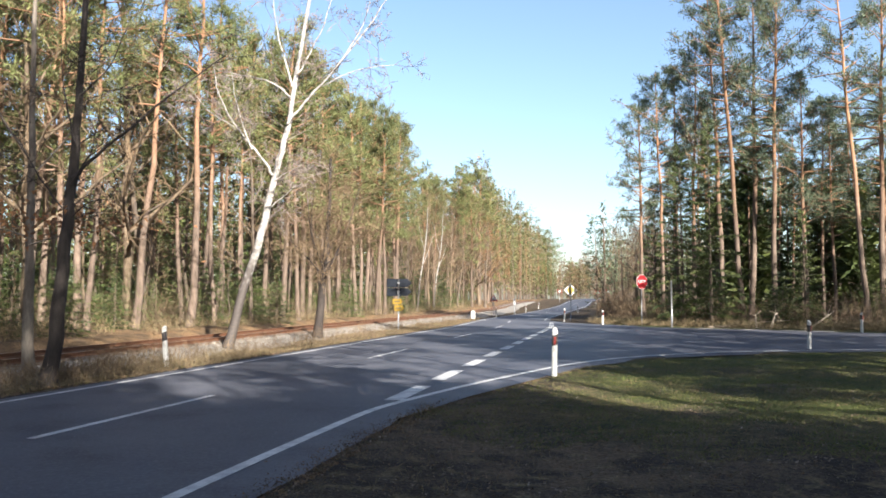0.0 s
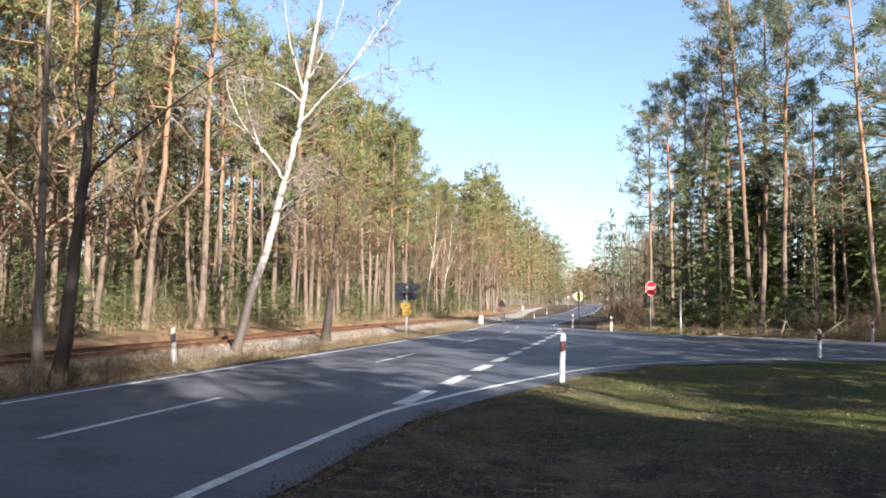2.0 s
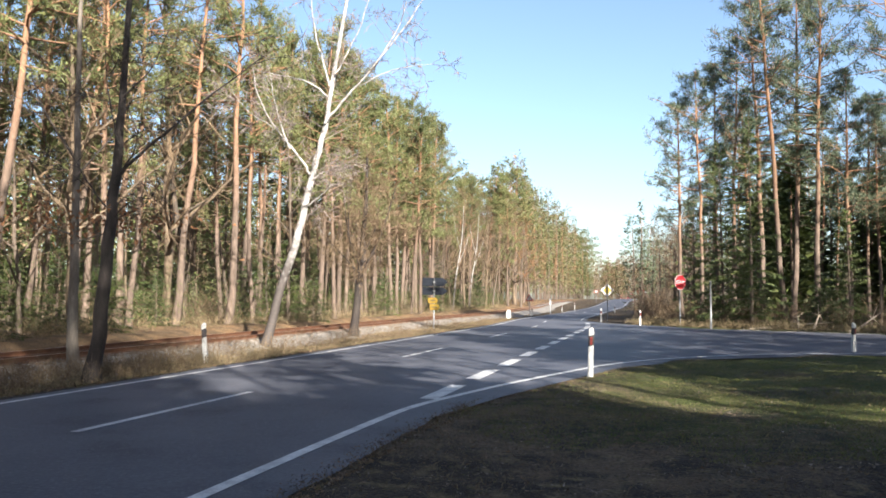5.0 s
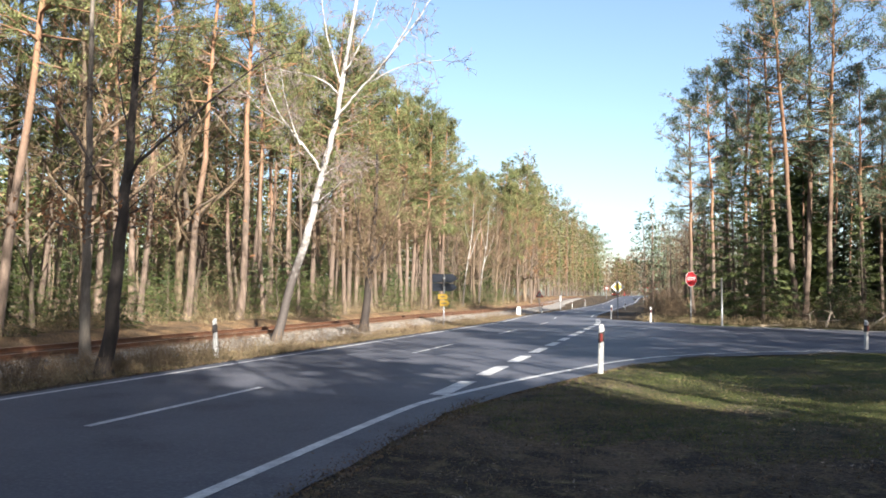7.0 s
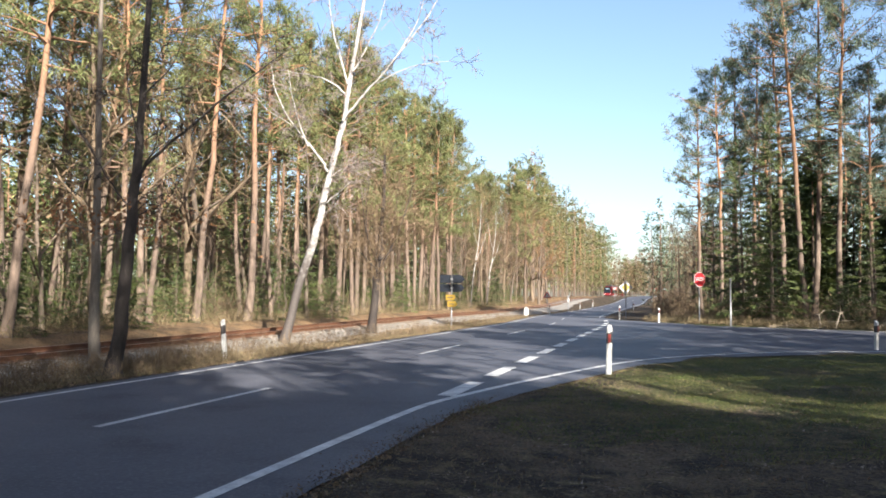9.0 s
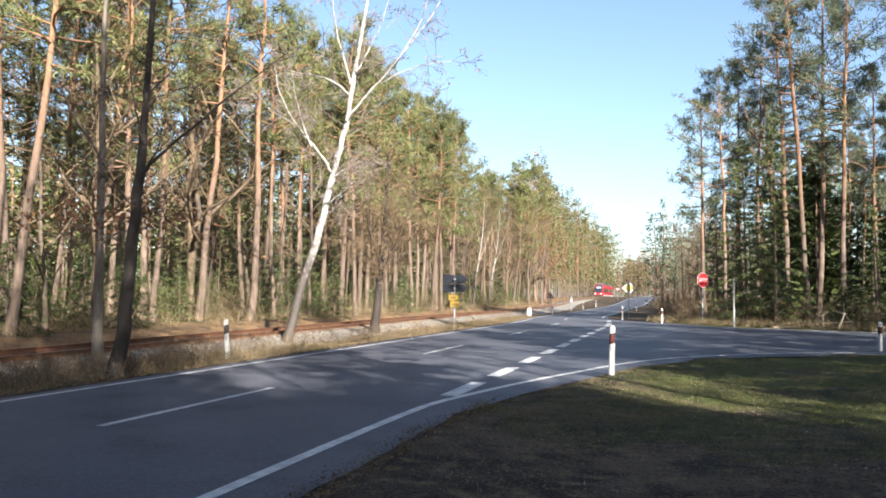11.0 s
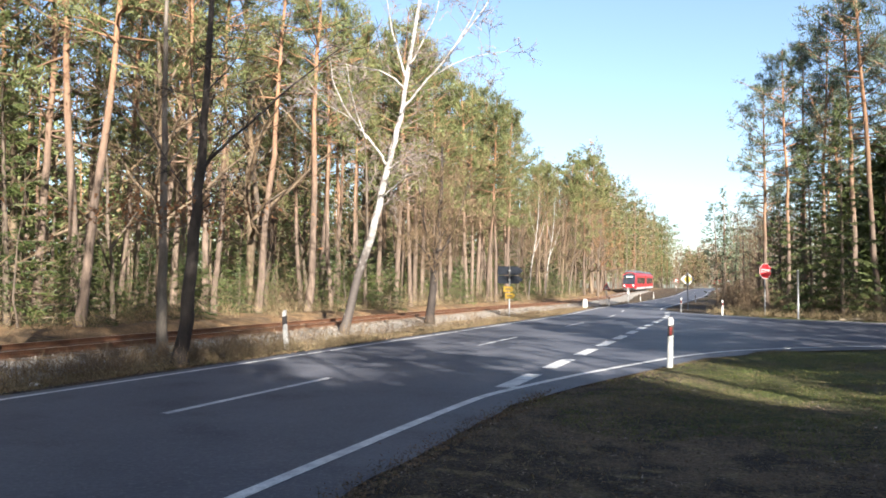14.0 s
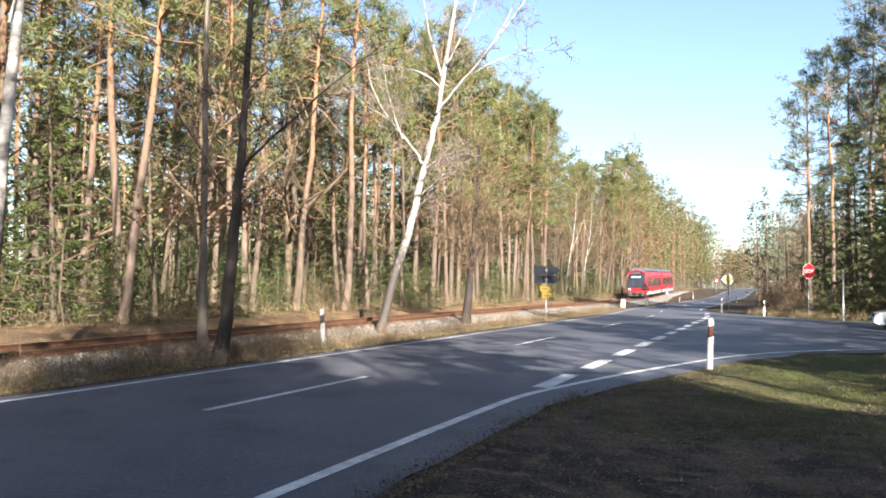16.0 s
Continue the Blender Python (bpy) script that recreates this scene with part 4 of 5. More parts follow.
    # the unseen wood behind and beside the viewer, set out so that its shadows fall over the junction: c across the
    # sunlight, d against it
    def sunward(c, d):
        return 0.764 * c + 0.634 * d, 0.634 * c - 0.764 * d
    behind, tall, high = [], [], []
    # the first three are added out of view to shade the side road's post
    beside = [(*sunward(c, d), h, 0.2) for c, d, h in ((27.2, 22.0, 18.5), (28.2, 24.5, 20.0), (26.4, 27.0, 20.0))]
    for k in range(40):
        c = -6.0 + 0.47 * k
        for d in (rng.uniform(24, 29), rng.uniform(30, 38)):
            reach = 4.5 + 1.5 * rng.random() if c < 3.0 else 8.5 + 2.5 * rng.random() if c < 5.0 else 5.6 + 2.6 * rng.random() ** 2 if c < 11.8 else 5.6
            if c < 13.2:
                behind.append((*sunward(c + rng.normal(0, 0.15), d), 0.466 * (d + reach), 0.22))
    for c, d, h, low in ((11.2, 26.0, 19.8, 0.30), (10.6, 30.0, 21.2, 0.45), (17.7, 24.0, 18.0, 0.22), (18.5, 27.5, 19.5, 0.3), (17.3, 30.0, 18.5, 0.3), (5.4, 28.0, 18.4, 0.62)):
        behind.append((*sunward(c, d), h, low))
    for c, d, h in ((14.3, 21.0, 23.0), (8.35, 24.0, 23.5), (12.6, 29.0, 24.5), (15.6, 33.0, 26.0), (7.0, 36.0, 26.5)):
        tall.append((*sunward(c, d), h, 0.74))
    # unseen high crowns, added only to darken the foot of the railway wood
    for k in range(9):
        d = rng.uniform(22, 36)
        high.append((*sunward(3.5 + 0.2 * k, d), 0.466 * (d + 24) + rng.uniform(0, 3), 0.69))
    for _ in range(900):
        c, d = rng.uniform(-10, 16), rng.uniform(38, 90)
        x, y = sunward(c, d)
        if len(behind) < 150 and clear(x, y, 2.4):
            behind.append((x, y, min(rng.uniform(17, 22), 0.466 * (d + 5)), 0.3))
    for _ in range(3000):
        x, y = rng.uniform(16, 92), rng.uniform(-14, 28.5)
        c = 0.764 * x + 0.634 * y
        if c < 19 or 37.0 < c < 41.6 or x < 17 + 0.44 * max(y, 0) or len(beside) >= 175:
            continue
        near = c < 38
        if clear(x, y, 2.7 if near else 2.3):
            beside.append((x, y, rng.uniform(16, 22) if near else rng.uniform(19, 24), 0.55 if near else 0.25))
    wood_mass("pine_wood", "dense pine wood behind the viewpoint", behind, 21, PINE_GREEN, 0.3, 600, 1.5, 0.1)
    wood_mass("tall_pines", "unseen high-crowned pines behind the viewpoint, added to shade the railway wood", high, 24, PINE_GREEN, 0.7, 420, 1.0, 0.0)
    wood_mass("tall_pines", "tall slender pines rising over the wood behind the viewpoint", tall, 23, PINE_GREEN, 0.7, 330, 0.9, 0.0)
    wood_mass("pine_wood", "row of tall pines beside the meadow strip", beside, 22, PINE_GREEN, 0.4, 480, 1.4, 0.0)


woods()


def limb_tree(name, label, category, x, y, stem, limbs, radius, bark, shoots, seed, top_share=0.25, droop=0.0, leaves=0, shoot=None):
    """A tree whose stem and main limbs follow given lines: (to the right, up) in metres, as seen from the road."""
    rng = np.random.default_rng(seed)
    right = np.array([math.cos(radians(TURN)), math.sin(radians(TURN)), 0])
    ahead = np.array([-right[1], right[0], 0])
    up = np.array([0, 0, 1.0])

    def space(line, depth):
        pts = np.array([right * a + up * b for a, b in line])
        n = max(9, 3 * len(pts))
        t = np.linspace(0, len(pts) - 1, n)
        out = np.column_stack([np.interp(t, np.arange(len(pts)), pts[:, i]) for i in range(3)])
        for _ in range(2):
            out[1:-1] = 0.25 * out[:-2] + 0.5 * out[1:-1] + 0.25 * out[2:]
        return out + ahead * (np.linspace(0, 1, n)[:, None] * depth) + rng.normal(0, 0.012, (n, 3))
    t = thing(name, label, category, pose(x, y, float(ground_z(x, y)) - 0.1))
    wood, twig, leaf = Soup(), Soup(), Soup()
    path = space(stem, 0.3)
    r = radius * (1 - (1 - top_share) * np.linspace(0, 1, len(path)))
    r[0], r[1] = r[0] * 1.5, r[1] * 1.12
    wood.tube(path, r, 10)
    for line, r0, depth in limbs:
        p = space(line, depth)
        wood.tube(p, np.linspace(r0 * 0.8, r0 * 0.2, len(p)), 6)
        for _ in range(int(shoots * 0.5)):
            k = int(rng.integers(2, len(p)))
            w = unit(unit(p[-1] - p[0]) * 0.6 + rng.normal(0, 0.6, 3))
            grow(twig, twig, rng, p[k], w, rng.uniform(0.6, 1.6), r0 * 0.16, 1, 3, (0, 5, 5), 0.15, 0.03, 0.8, droop)
    for _ in range(shoots):
        k = int(rng.integers(len(path) // 3, len(path)))
        a = rng.uniform(0, 2 * math.pi)
        grow(twig, twig, rng, path[k], (math.cos(a), math.sin(a), 0.5), rng.uniform(0.5, 1.7), radius * 0.09, 1, 3, (0, 5, 4), 0.15, 0.03, 0.8, droop)
    part("trunk", wood, bark, t, smooth=True)
    tagged(part("crown", twig, shoot or TWIG, t), kind="stuff")
    if leaves:
        c = rng.normal(0, 1, (leaves, 3)) * (1.1, 1.1, 0.22) + (0.2, 0, 3.5)
        leaf.blades(c, unit(rng.normal(0, 1, (leaves, 3)) + (0, 0, -0.4)), 0.13, 0.08, rng)
        part("leaves", leaf, RED_TWIG, t, "dry orange-brown leaves left on low twigs")
    return t


limb_tree("birch_tree", "leaning white birch with bare forked crown beside the railway", "birch tree", -6.2, 24.0,
          [(0, 0), (0.38, 1.8), (0.92, 3.4), (1.28, 5.0), (1.64, 6.7), (1.92, 7.7), (2.14, 9.5), (2.4, 11.0), (2.9, 14.5)],
          [([(1.45, 6.1), (1.2, 6.6), (0.2, 7.7), (-0.5, 8.8), (-0.75, 10.0)], 0.066, 0.4), ([(0.75, 7.0), (0.5, 7.6), (0.2, 8.7), (0.1, 9.6)], 0.04, -0.4),
           ([(2.08, 9.2), (1.75, 10.3), (1.45, 11.3), (1.2, 13.0)], 0.052, 0.5), ([(1.95, 7.9), (2.6, 8.7), (3.3, 9.4), (4.2, 10.5), (5.1, 11.6), (5.9, 13.2)], 0.06, -0.5),
           ([(1.5, 5.9), (1.9, 6.2), (2.2, 6.3)], 0.03, 0.1), ([(1.35, 5.0), (1.8, 5.3), (2.3, 5.7)], 0.03, -0.3), ([(2.05, 8.8), (1.4, 9.4), (0.5, 9.7), (-0.5, 9.9)], 0.05, 0.6),
           ([(2.1, 9.3), (2.6, 10.3), (3.2, 11.6), (3.6, 13.2)], 0.045, 0.3), ([(3.1, 9.2), (3.9, 9.7), (4.9, 10.0), (5.6, 10.1)], 0.03, 0.4), ([(3.6, 9.8), (4.6, 11.4), (4.9, 12.8)], 0.035, -0.3),
           ([(0.1, 7.8), (-0.9, 8.4), (-1.5, 9.2)], 0.025, 0.3)],
          0.16, BIRCH_BARK, 24, 101, droop=0.08, top_share=0.32, shoot=BIRCH_TWIG)
limb_tree("roadside_tree", "dark bare roadside tree with thin side limbs", "bare tree", -4.5, 13.4,
          [(0, 0), (0.12, 1.2), (0.20, 2.8), (0.30, 4.4), (0.35, 5.4), (0.40, 7.2), (0.5, 11.0)],
          [([(0.38, 4.3), (0.7, 4.7), (1.3, 5.3), (2.4, 6.3), (3.3, 7.0)], 0.055, 0.5), ([(0.42, 5.0), (0.1, 5.9), (-0.1, 7.0)], 0.03, 0.3), ([(0.36, 4.2), (0.9, 4.9), (1.1, 6.0)], 0.025, -0.4), ([(0.48, 6.0), (1.0, 6.6), (1.3, 7.6)], 0.03, 0.3), ([(0.3, 3.6), (-0.4, 4.3), (-1.1, 5.4)], 0.025, 0.5)],
          0.165, SHADE_BARK, 9, 102, shoot=SHADE_BARK)
limb_tree("roadside_tree", "grey bare tree with dry orange-brown leaves on its low twigs", "bare tree", -5.75, 14.4,
          [(0, 0), (-0.12, 1.6), (-0.16, 3.2), (-0.22, 5.2), (-0.3, 7.5), (-0.35, 11.0)],
          [([(-0.16, 3.2), (-0.8, 3.4), (-1.7, 3.5)], 0.03, 0.4), ([(-0.15, 3.0), (0.6, 3.3), (1.2, 3.4)], 0.03, 0.5), ([(-0.2, 4.4), (0.4, 5.3), (0.8, 6.4)], 0.035, 0.6), ([(-0.22, 5.0), (-0.9, 6.0), (-1.2, 7.2)], 0.035, -0.3)],
          0.13, PALE_BARK, 7, 103, leaves=420)
limb_tree("birch_tree", "white birch trunk standing close to the road", "birch tree", -5.55, 8.75,
          [(0, 0), (0.05, 2), (0.12, 4), (0.25, 6), (0.35, 9), (0.4, 12)], [([(0.25, 6.2), (0.5, 7.8), (0.9, 9.6)], 0.03, 0.3)],
          0.15, BIRCH_BARK, 2, 104, droop=0.08)
limb_tree("forked_tree", "low dark tree forking into a dense crown of brown twigs", "bare tree", -6.5, 33.0,
          [(0, 0), (0.12, 1.4), (0.25, 2.9), (0.35, 4.5), (0.5, 6.6), (0.5, 8.4)],
          [([(0.18, 2.2), (-0.1, 3.4), (-0.4, 5.0), (-0.6, 6.8)], 0.08, 0.4), ([(0.25, 2.8), (0.9, 4.0), (1.5, 5.4), (1.9, 7.0)], 0.08, -0.4), ([(0.3, 3.6), (0.9, 5.0), (1.1, 7.2)], 0.06, 0.9), ([(0.28, 3.3), (-0.3, 4.8), (0.0, 7.4)], 0.05, -0.9), ([(0.3, 3.4), (1.2, 4.2), (2.3, 4.9)], 0.05, 0.5), ([(0.25, 3.0), (-0.6, 3.9), (-1.5, 4.9)], 0.05, -0.2)],
          0.21, SHADE_BARK, 60, 105)
for bx, by, seed in ((-14.6, 84.0, 106), (-15.0, 94.0, 107)):
    limb_tree("birch_tree", "thin white birch at the wood's edge", "birch tree", bx, by,
              [(0, 0), (0.2, 2), (0.35, 4), (0.8, 6.5), (1.1, 9), (1.2, 12)], [([(0.5, 5.0), (1.3, 7.0), (1.9, 9.0)], 0.05, 0.4), ([(0.9, 7.0), (0.3, 9.0), (0.1, 11.0)], 0.05, -0.4)],
              0.10, BIRCH_BARK, 6, seed, droop=0.05)
brown_oak = tree_thing("oak_tree", "broad oak holding reddish-brown dry leaves", "oak tree", bare_meshes(64, 15.0, 0.22, 0.22, 16, (7, 6, 5)), GREY_BARK, RED_TWIG)
plant(brown_oak, -14.0, 139.0, 20, 1.05)
plant(brown_oak, -14.3, 131.0, 120, 0.95)


# ---- road furniture ----
def delineator(x, y, lean=(0, 0), turn=0.0, label="white roadside marker post with black band and red reflector", dots=REFLECTOR_RED):
    t = thing("marker_post", label, "marker post", pose(x, y, float(ground_z(x, y)) - 0.02, lean[0], lean[1], turn), group="roadside marker posts")
    bm = bmesh.new()
    ring = [(-0.06, -0.035), (-0.035, -0.06), (0.035, -0.06), (0.06, -0.035), (0.045, 0.05), (-0.045, 0.05)]
    rings = []
    for z, k, tip in ((0, 1, 0), (0.68, 0.97, 0), (0.70, 0.97, 0), (0.90, 0.95, 0), (0.92, 0.95, 0), (0.985, 0.93, 0.05), (1.0, 0.75, 0.05)):
        rings.append([bm.verts.new((a * k, b * k, z + tip * (b > 0))) for a, b in ring])
    for r0, r1 in zip(rings[:-1], rings[1:]):
        for i in range(6):
            bm.faces.new((r0[i], r0[(i + 1) % 6], r1[(i + 1) % 6], r1[i]))
    bm.faces.new(rings[-1])
    part("post", bm, WHITE, t)
    bm = bmesh.new()
    rr = []
    for z, slant in ((0.66, 0.03), (0.88, 0.03)):
        rr.append([bm.verts.new((a * 1.02, b * 1.03, z + slant * (a > 0))) for a, b in ring])
    for i in range(6):
        bm.faces.new((rr[0][i], rr[0][(i + 1) % 6], rr[1][(i + 1) % 6], rr[1][i]))
    band = part("band", bm, BLACK, t, "black slanted band")
    for sgn in (-1, 1):
        part("reflector", bevel_box(-0.025, 0.025, sgn * 0.066 - 0.004, sgn * 0.066 + 0.004, 0.69, 0.86, 0.003, 1), dots, band, "dull reflector")
    return t


delineator(5.25, 16.6, (1, 1.5), 8)
delineator(-4.6, 17.8, (2, -4), 10, "weathered white marker post leaning beside the verge", BLACK)
delineator(6.0, 53.6, (0, 1), 30)
delineator(12.95, 27.9, (1, 1), 40, "white marker post standing in shade by the side road")
delineator(18.9, 42.6, (0, -1), 220)
delineator(3.05, 60.5, (0, 1), 0)
delineator(2.4, 105.0, (0, 0), 0)
delineator(-5.3, 112.0, (0, 0), 0)
delineator(-4.9, 128.0, (0, 0), 0)
delineator(-5.1, 80.0, (0, 2), 0)
delineator(4.1, 150.0, (0, 0), 0)


def milestone(x, y):
    t = thing("marker_stone", "white painted concrete distance stone on the grass verge", "marker stone", pose(x, y, float(ground_z(x, y)) - 0.03, 0, 0, 5))
    out = [(-0.2, 0), (0.2, 0), (0.2, 0.72)] + [(0.2 * math.cos(a), 0.72 + 0.13 * math.sin(a)) for a in np.linspace(0.3, math.pi - 0.3, 7)] + [(-0.2, 0.72)]
    part("stone", prism(out, -0.11, 0.11, 0.015), CONCRETE, t)


milestone(-6.3, 73.0)


def pole_sign(name, label, x, y, turn, height, r=0.035):
    t = thing(name, label, "road sign", pose(x, y, float(ground_z(x, y)) - 0.05, 0, 0, turn))
    part("pole", rod(0, 0, 0, height, r), STEEL, t, smooth=True)
    return t


def ngon(n, r, turn=0.0):
    return [(r * math.cos(turn + 2 * math.pi * k / n), r * math.sin(turn + 2 * math.pi * k / n)) for k in range(n)]


def shifted(outline, z):
    return [(a, b + z) for a, b in outline]


def text_part(words, size, x, z, y, material, parent, label):
    cu = bpy.data.curves.new("lettering", "FONT")
    cu.body, cu.size, cu.align_x, cu.align_y, cu.extrude = words, size, "CENTER", "CENTER", 0.003
    tmp = bpy.data.objects.new("lettering", cu)
    scene.collection.objects.link(tmp)
    dg = bpy.context.evaluated_depsgraph_get()
    me = bpy.data.meshes.new_from_object(tmp.evaluated_get(dg))
    bpy.data.objects.remove(tmp)
    me.materials.clear()
    me.materials.append(material)
    ob = new("lettering", me)
    ob.parent = parent
    ob.matrix_basis = pose(x, y, z, 90, 0, 0)
    return tagged(ob, label)


def stop_sign(x, y, turn):
    t = pole_sign("stop_sign", "red octagonal stop sign with white border on a grey pole", x, y, turn, 3.4)
    a = math.pi / 8
    plate = part("plate", prism(shifted(ngon(8, 0.51, a), 2.95), -0.06, -0.045, 0.004), SIGN_WHITE, t, "white bordered octagonal plate")
    part("face", prism(shifted(ngon(8, 0.485, a), 2.95), -0.066, -0.061), SIGN_RED, plate, "red octagonal face")
    text_part("STOP", 0.30, 0, 2.95, -0.069, SIGN_WHITE, plate, "white STOP lettering")
    for z in (2.75, 3.15):
        part("clamp", bevel_box(-0.06, 0.06, -0.045, 0.04, z - 0.02, z + 0.02, 0.005, 1), STEEL, t)


def diamond_sign(x, y, turn):
    t = pole_sign("priority_sign", "white-edged yellow diamond priority sign on a grey pole", x, y, turn, 2.75)
    z = 2.55
    plate = part("plate", prism(shifted(ngon(4, 0.54, 0), z), -0.06, -0.045, 0.006), SIGN_WHITE, t, "white diamond plate")
    part("face", prism(shifted(ngon(4, 0.36, 0), z), -0.067, -0.061), PALE_YELLOW, plate, "yellow diamond face")
    for dz in (-0.15, 0.15):
        part("clamp", bevel_box(-0.06, 0.06, -0.045, 0.04, z + dz - 0.02, z + dz + 0.02, 0.005, 1), STEEL, t)


def triangle_sign(x, y, turn):
    t = pole_sign("warning_sign", "red-bordered white triangular warning sign beside the railway", x, y, turn, 2.45)
    plate = part("plate", prism(shifted(ngon(3, 0.50, math.pi / 2), 2.0), -0.06, -0.045, 0.006), SIGN_RED, t, "red triangular plate")
    part("face", prism(shifted(ngon(3, 0.31, math.pi / 2), 2.0), -0.067, -0.061), SIGN_WHITE, plate, "white triangular face")
    part("symbol", bevel_box(-0.05, 0.05, -0.074, -0.068, 1.90, 2.12, 0.003, 1), BLACK, plate, "small black symbol")


def direction_sign(x, y, turn):
    t = pole_sign("direction_sign", "two dark arrow direction boards seen from behind above yellow plates", x, y, turn, 3.15, 0.045)
    for z0, z1 in ((2.62, 3.14), (2.10, 2.58)):
        m = (z0 + z1) / 2
        board = part("arrow_board", prism([(-0.72, z0), (0.52, z0), (0.82, m), (0.52, z1), (-0.72, z1)], 0.05, 0.085, 0.008), SIGN_BACK, t, "dark back of an arrow board")
        part("stiffener", bevel_box(-0.66, 0.5, 0.035, 0.05, m - 0.02, m + 0.02, 0.004, 1), SIGN_BACK, board)
        part("clamp", bevel_box(-0.08, 0.08, -0.06, 0.05, m - 0.04, m + 0.04, 0.006, 1), STEEL, board)
    for z0, z1, dx in ((1.60, 1.93, -0.05), (1.20, 1.54, 0.05)):
        m = (z0 + z1) / 2
        plate = part("yellow_plate", prism([(-0.30 + dx, z0), (0.20 + dx, z0), (0.31 + dx, m), (0.20 + dx, z1), (-0.30 + dx, z1)], -0.085, -0.06, 0.006), SIGN_YELLOW, t, "small yellow arrow plate")
        part("dark_bar", bevel_box(-0.2 + dx, 0.12 + dx, -0.092, -0.086, m - 0.03, m + 0.03, 0.002, 1), BLACK, plate, "dark bar of unreadable writing")


def guide_post(x, y, height, plate):
    t = thing("steel_post", "grey steel post with a narrow pale plate" if plate else "tall thin grey steel post at the side road", "post", pose(x, y, float(ground_z(x, y)) - 0.05, 0, 0, 6))
    part("pole", rod(0, 0, 0, height, 0.05), STEEL, t, smooth=True)
    part("cap", bevel_box(-0.055, 0.055, -0.055, 0.055, height - 0.01, height + 0.03, 0.01, 1), STEEL, t)
    if plate:
        part("plate", bevel_box(-0.13, 0.13, -0.07, -0.052, height - 0.75, height, 0.006, 1), SIGN_WHITE, t, "narrow pale plate")


def crossing_sign(x, y, turn):
    t = pole_sign("crossing_sign", "white and red level crossing cross on a pole", x, y, turn, 2.9, 0.05)
    for a in (35, -35):
        bm = bevel_box(-0.6, 0.6, -0.075, -0.055, -0.07, 0.07, 0.005, 1)
        bmesh.ops.transform(bm, matrix=pose(0, -0.01 if a > 0 else 0.02, 2.5, 0, a, 0), verts=bm.verts[:])
        bar = part("cross_arm", bm, SIGN_WHITE, t, "white cross arm with red ends")
        for sgn in (-1, 1):
            b2 = bevel_box(sgn * 0.46 - 0.15, sgn * 0.46 + 0.15, -0.079, -0.051, -0.073, 0.073, 0.004, 1)
            bmesh.ops.transform(b2, matrix=pose(0, -0.01 if a > 0 else 0.02, 2.5, 0, a, 0), verts=b2.verts[:])
            part("red_end", b2, SIGN_RED, bar, "red end of the arm")


stop_sign(8.55, 52.6, 42)
diamond_sign(3.35, 64.5, 4)
triangle_sign(-5.4, 80.5, 0)
direction_sign(-6.0, 45.0, 12)
guide_post(10.15, 48.7, 2.85, False)
guide_post(-4.95, 95.0, 2.0, True)
crossing_sign(4.4, 152.0, 0)
crossing_sign(6.4, 165.0, -20)
crossing_sign(-4.3, 175.0, 10)


# ---- loose things on the verges ----
def gravel_verge():
    s = Soup()
    xs = np.arange(11.5, 26, 0.35)
    edge = np.interp(xs, SIDE_FAR[:, 0], SIDE_FAR[:, 1])
    wide = np.array([0.25 + 0.9 * max(0, noise.noise(Vector((x * 0.45, 2.0, 0))) + 0.25) for x in xs])
    strip(s, list(zip(xs, edge + 0.35)), list(zip(xs, edge - wide)), 0.018, swing=0.0)
    ob = new("gravel_verge", s.mesh("gravel_verge", PALE_GRAVEL))
    tagged(ob, "gravel along the side road's edge, paled as if sunlit", "gravel", kind="structure")


gravel_verge()


def dead_branch(x, y, turn, length, rise, seed, label):
    rng = np.random.default_rng(seed)
    s = Soup()
    p = curve_path((0, 0, 0.05), (1, 0, rise), length, 8, rng, 0.08, -0.01)
    p[:, 2] = np.maximum(p[:, 2], 0.04)
    s.tube(p, np.linspace(0.07, 0.03, 8), 7, cap=True)
    for _ in range(5):
        k = int(rng.integers(2, 8))
        q = curve_path(p[k], rng.normal(0, 0.6, 3) + (0.4, 0, 0.4), rng.uniform(0.3, 0.9), 4, rng, 0.15)
        s.tube(q, np.linspace(0.025, 0.008, 4), 5)
    ob = new("fallen_branch", s.mesh("fallen_branch", DEADWOOD, smooth=True))
    ob.matrix_basis = pose(x, y, float(ground_z(x, y)), 0, 0, turn)
    tagged(ob, label, "branch")


dead_branch(12.4, 49.8, -20, 4.6, 0.05, 1, "long bleached branch lying on the side road verge")
dead_branch(17.2, 46.8, 25, 2.6, 0.32, 2, "pale broken branch propped up among dry weeds")
dead_branch(14.8, 47.6, 100, 1.4, 0.9, 3, "short upright broken stump branch in the weeds")
dead_branch(15.5, 47.2, 70, 1.3, 0.9, 4, "short upright broken stump branch in the weeds")


def litter_bag(x, y, r, label):
    bm = bmesh.new()
    bmesh.ops.create_icosphere(bm, subdivisions=2, radius=r)
    for v in bm.verts:
        k = 1 + 0.35 * noise.noise(v.co * 9)
        v.co = Vector((v.co.x * k * 1.6, v.co.y * k, max(-0.2 * r, v.co.z * k * 0.6)))
    me = bpy.data.meshes.new("litter")
    bm.to_mesh(me)
    bm.free()
    me.materials.append(WHITE)
    ob = new("litter", me)
    ob.matrix_basis = pose(x, y, float(ground_z(x, y)) + 0.02)
    tagged(ob, label, "litter")


litter_bag(-4.3, 9.6, 0.09, "crumpled white paper lying on the verge")
litter_bag(-5.6, 12.2, 0.09, "crumpled white bag beside the gravel")


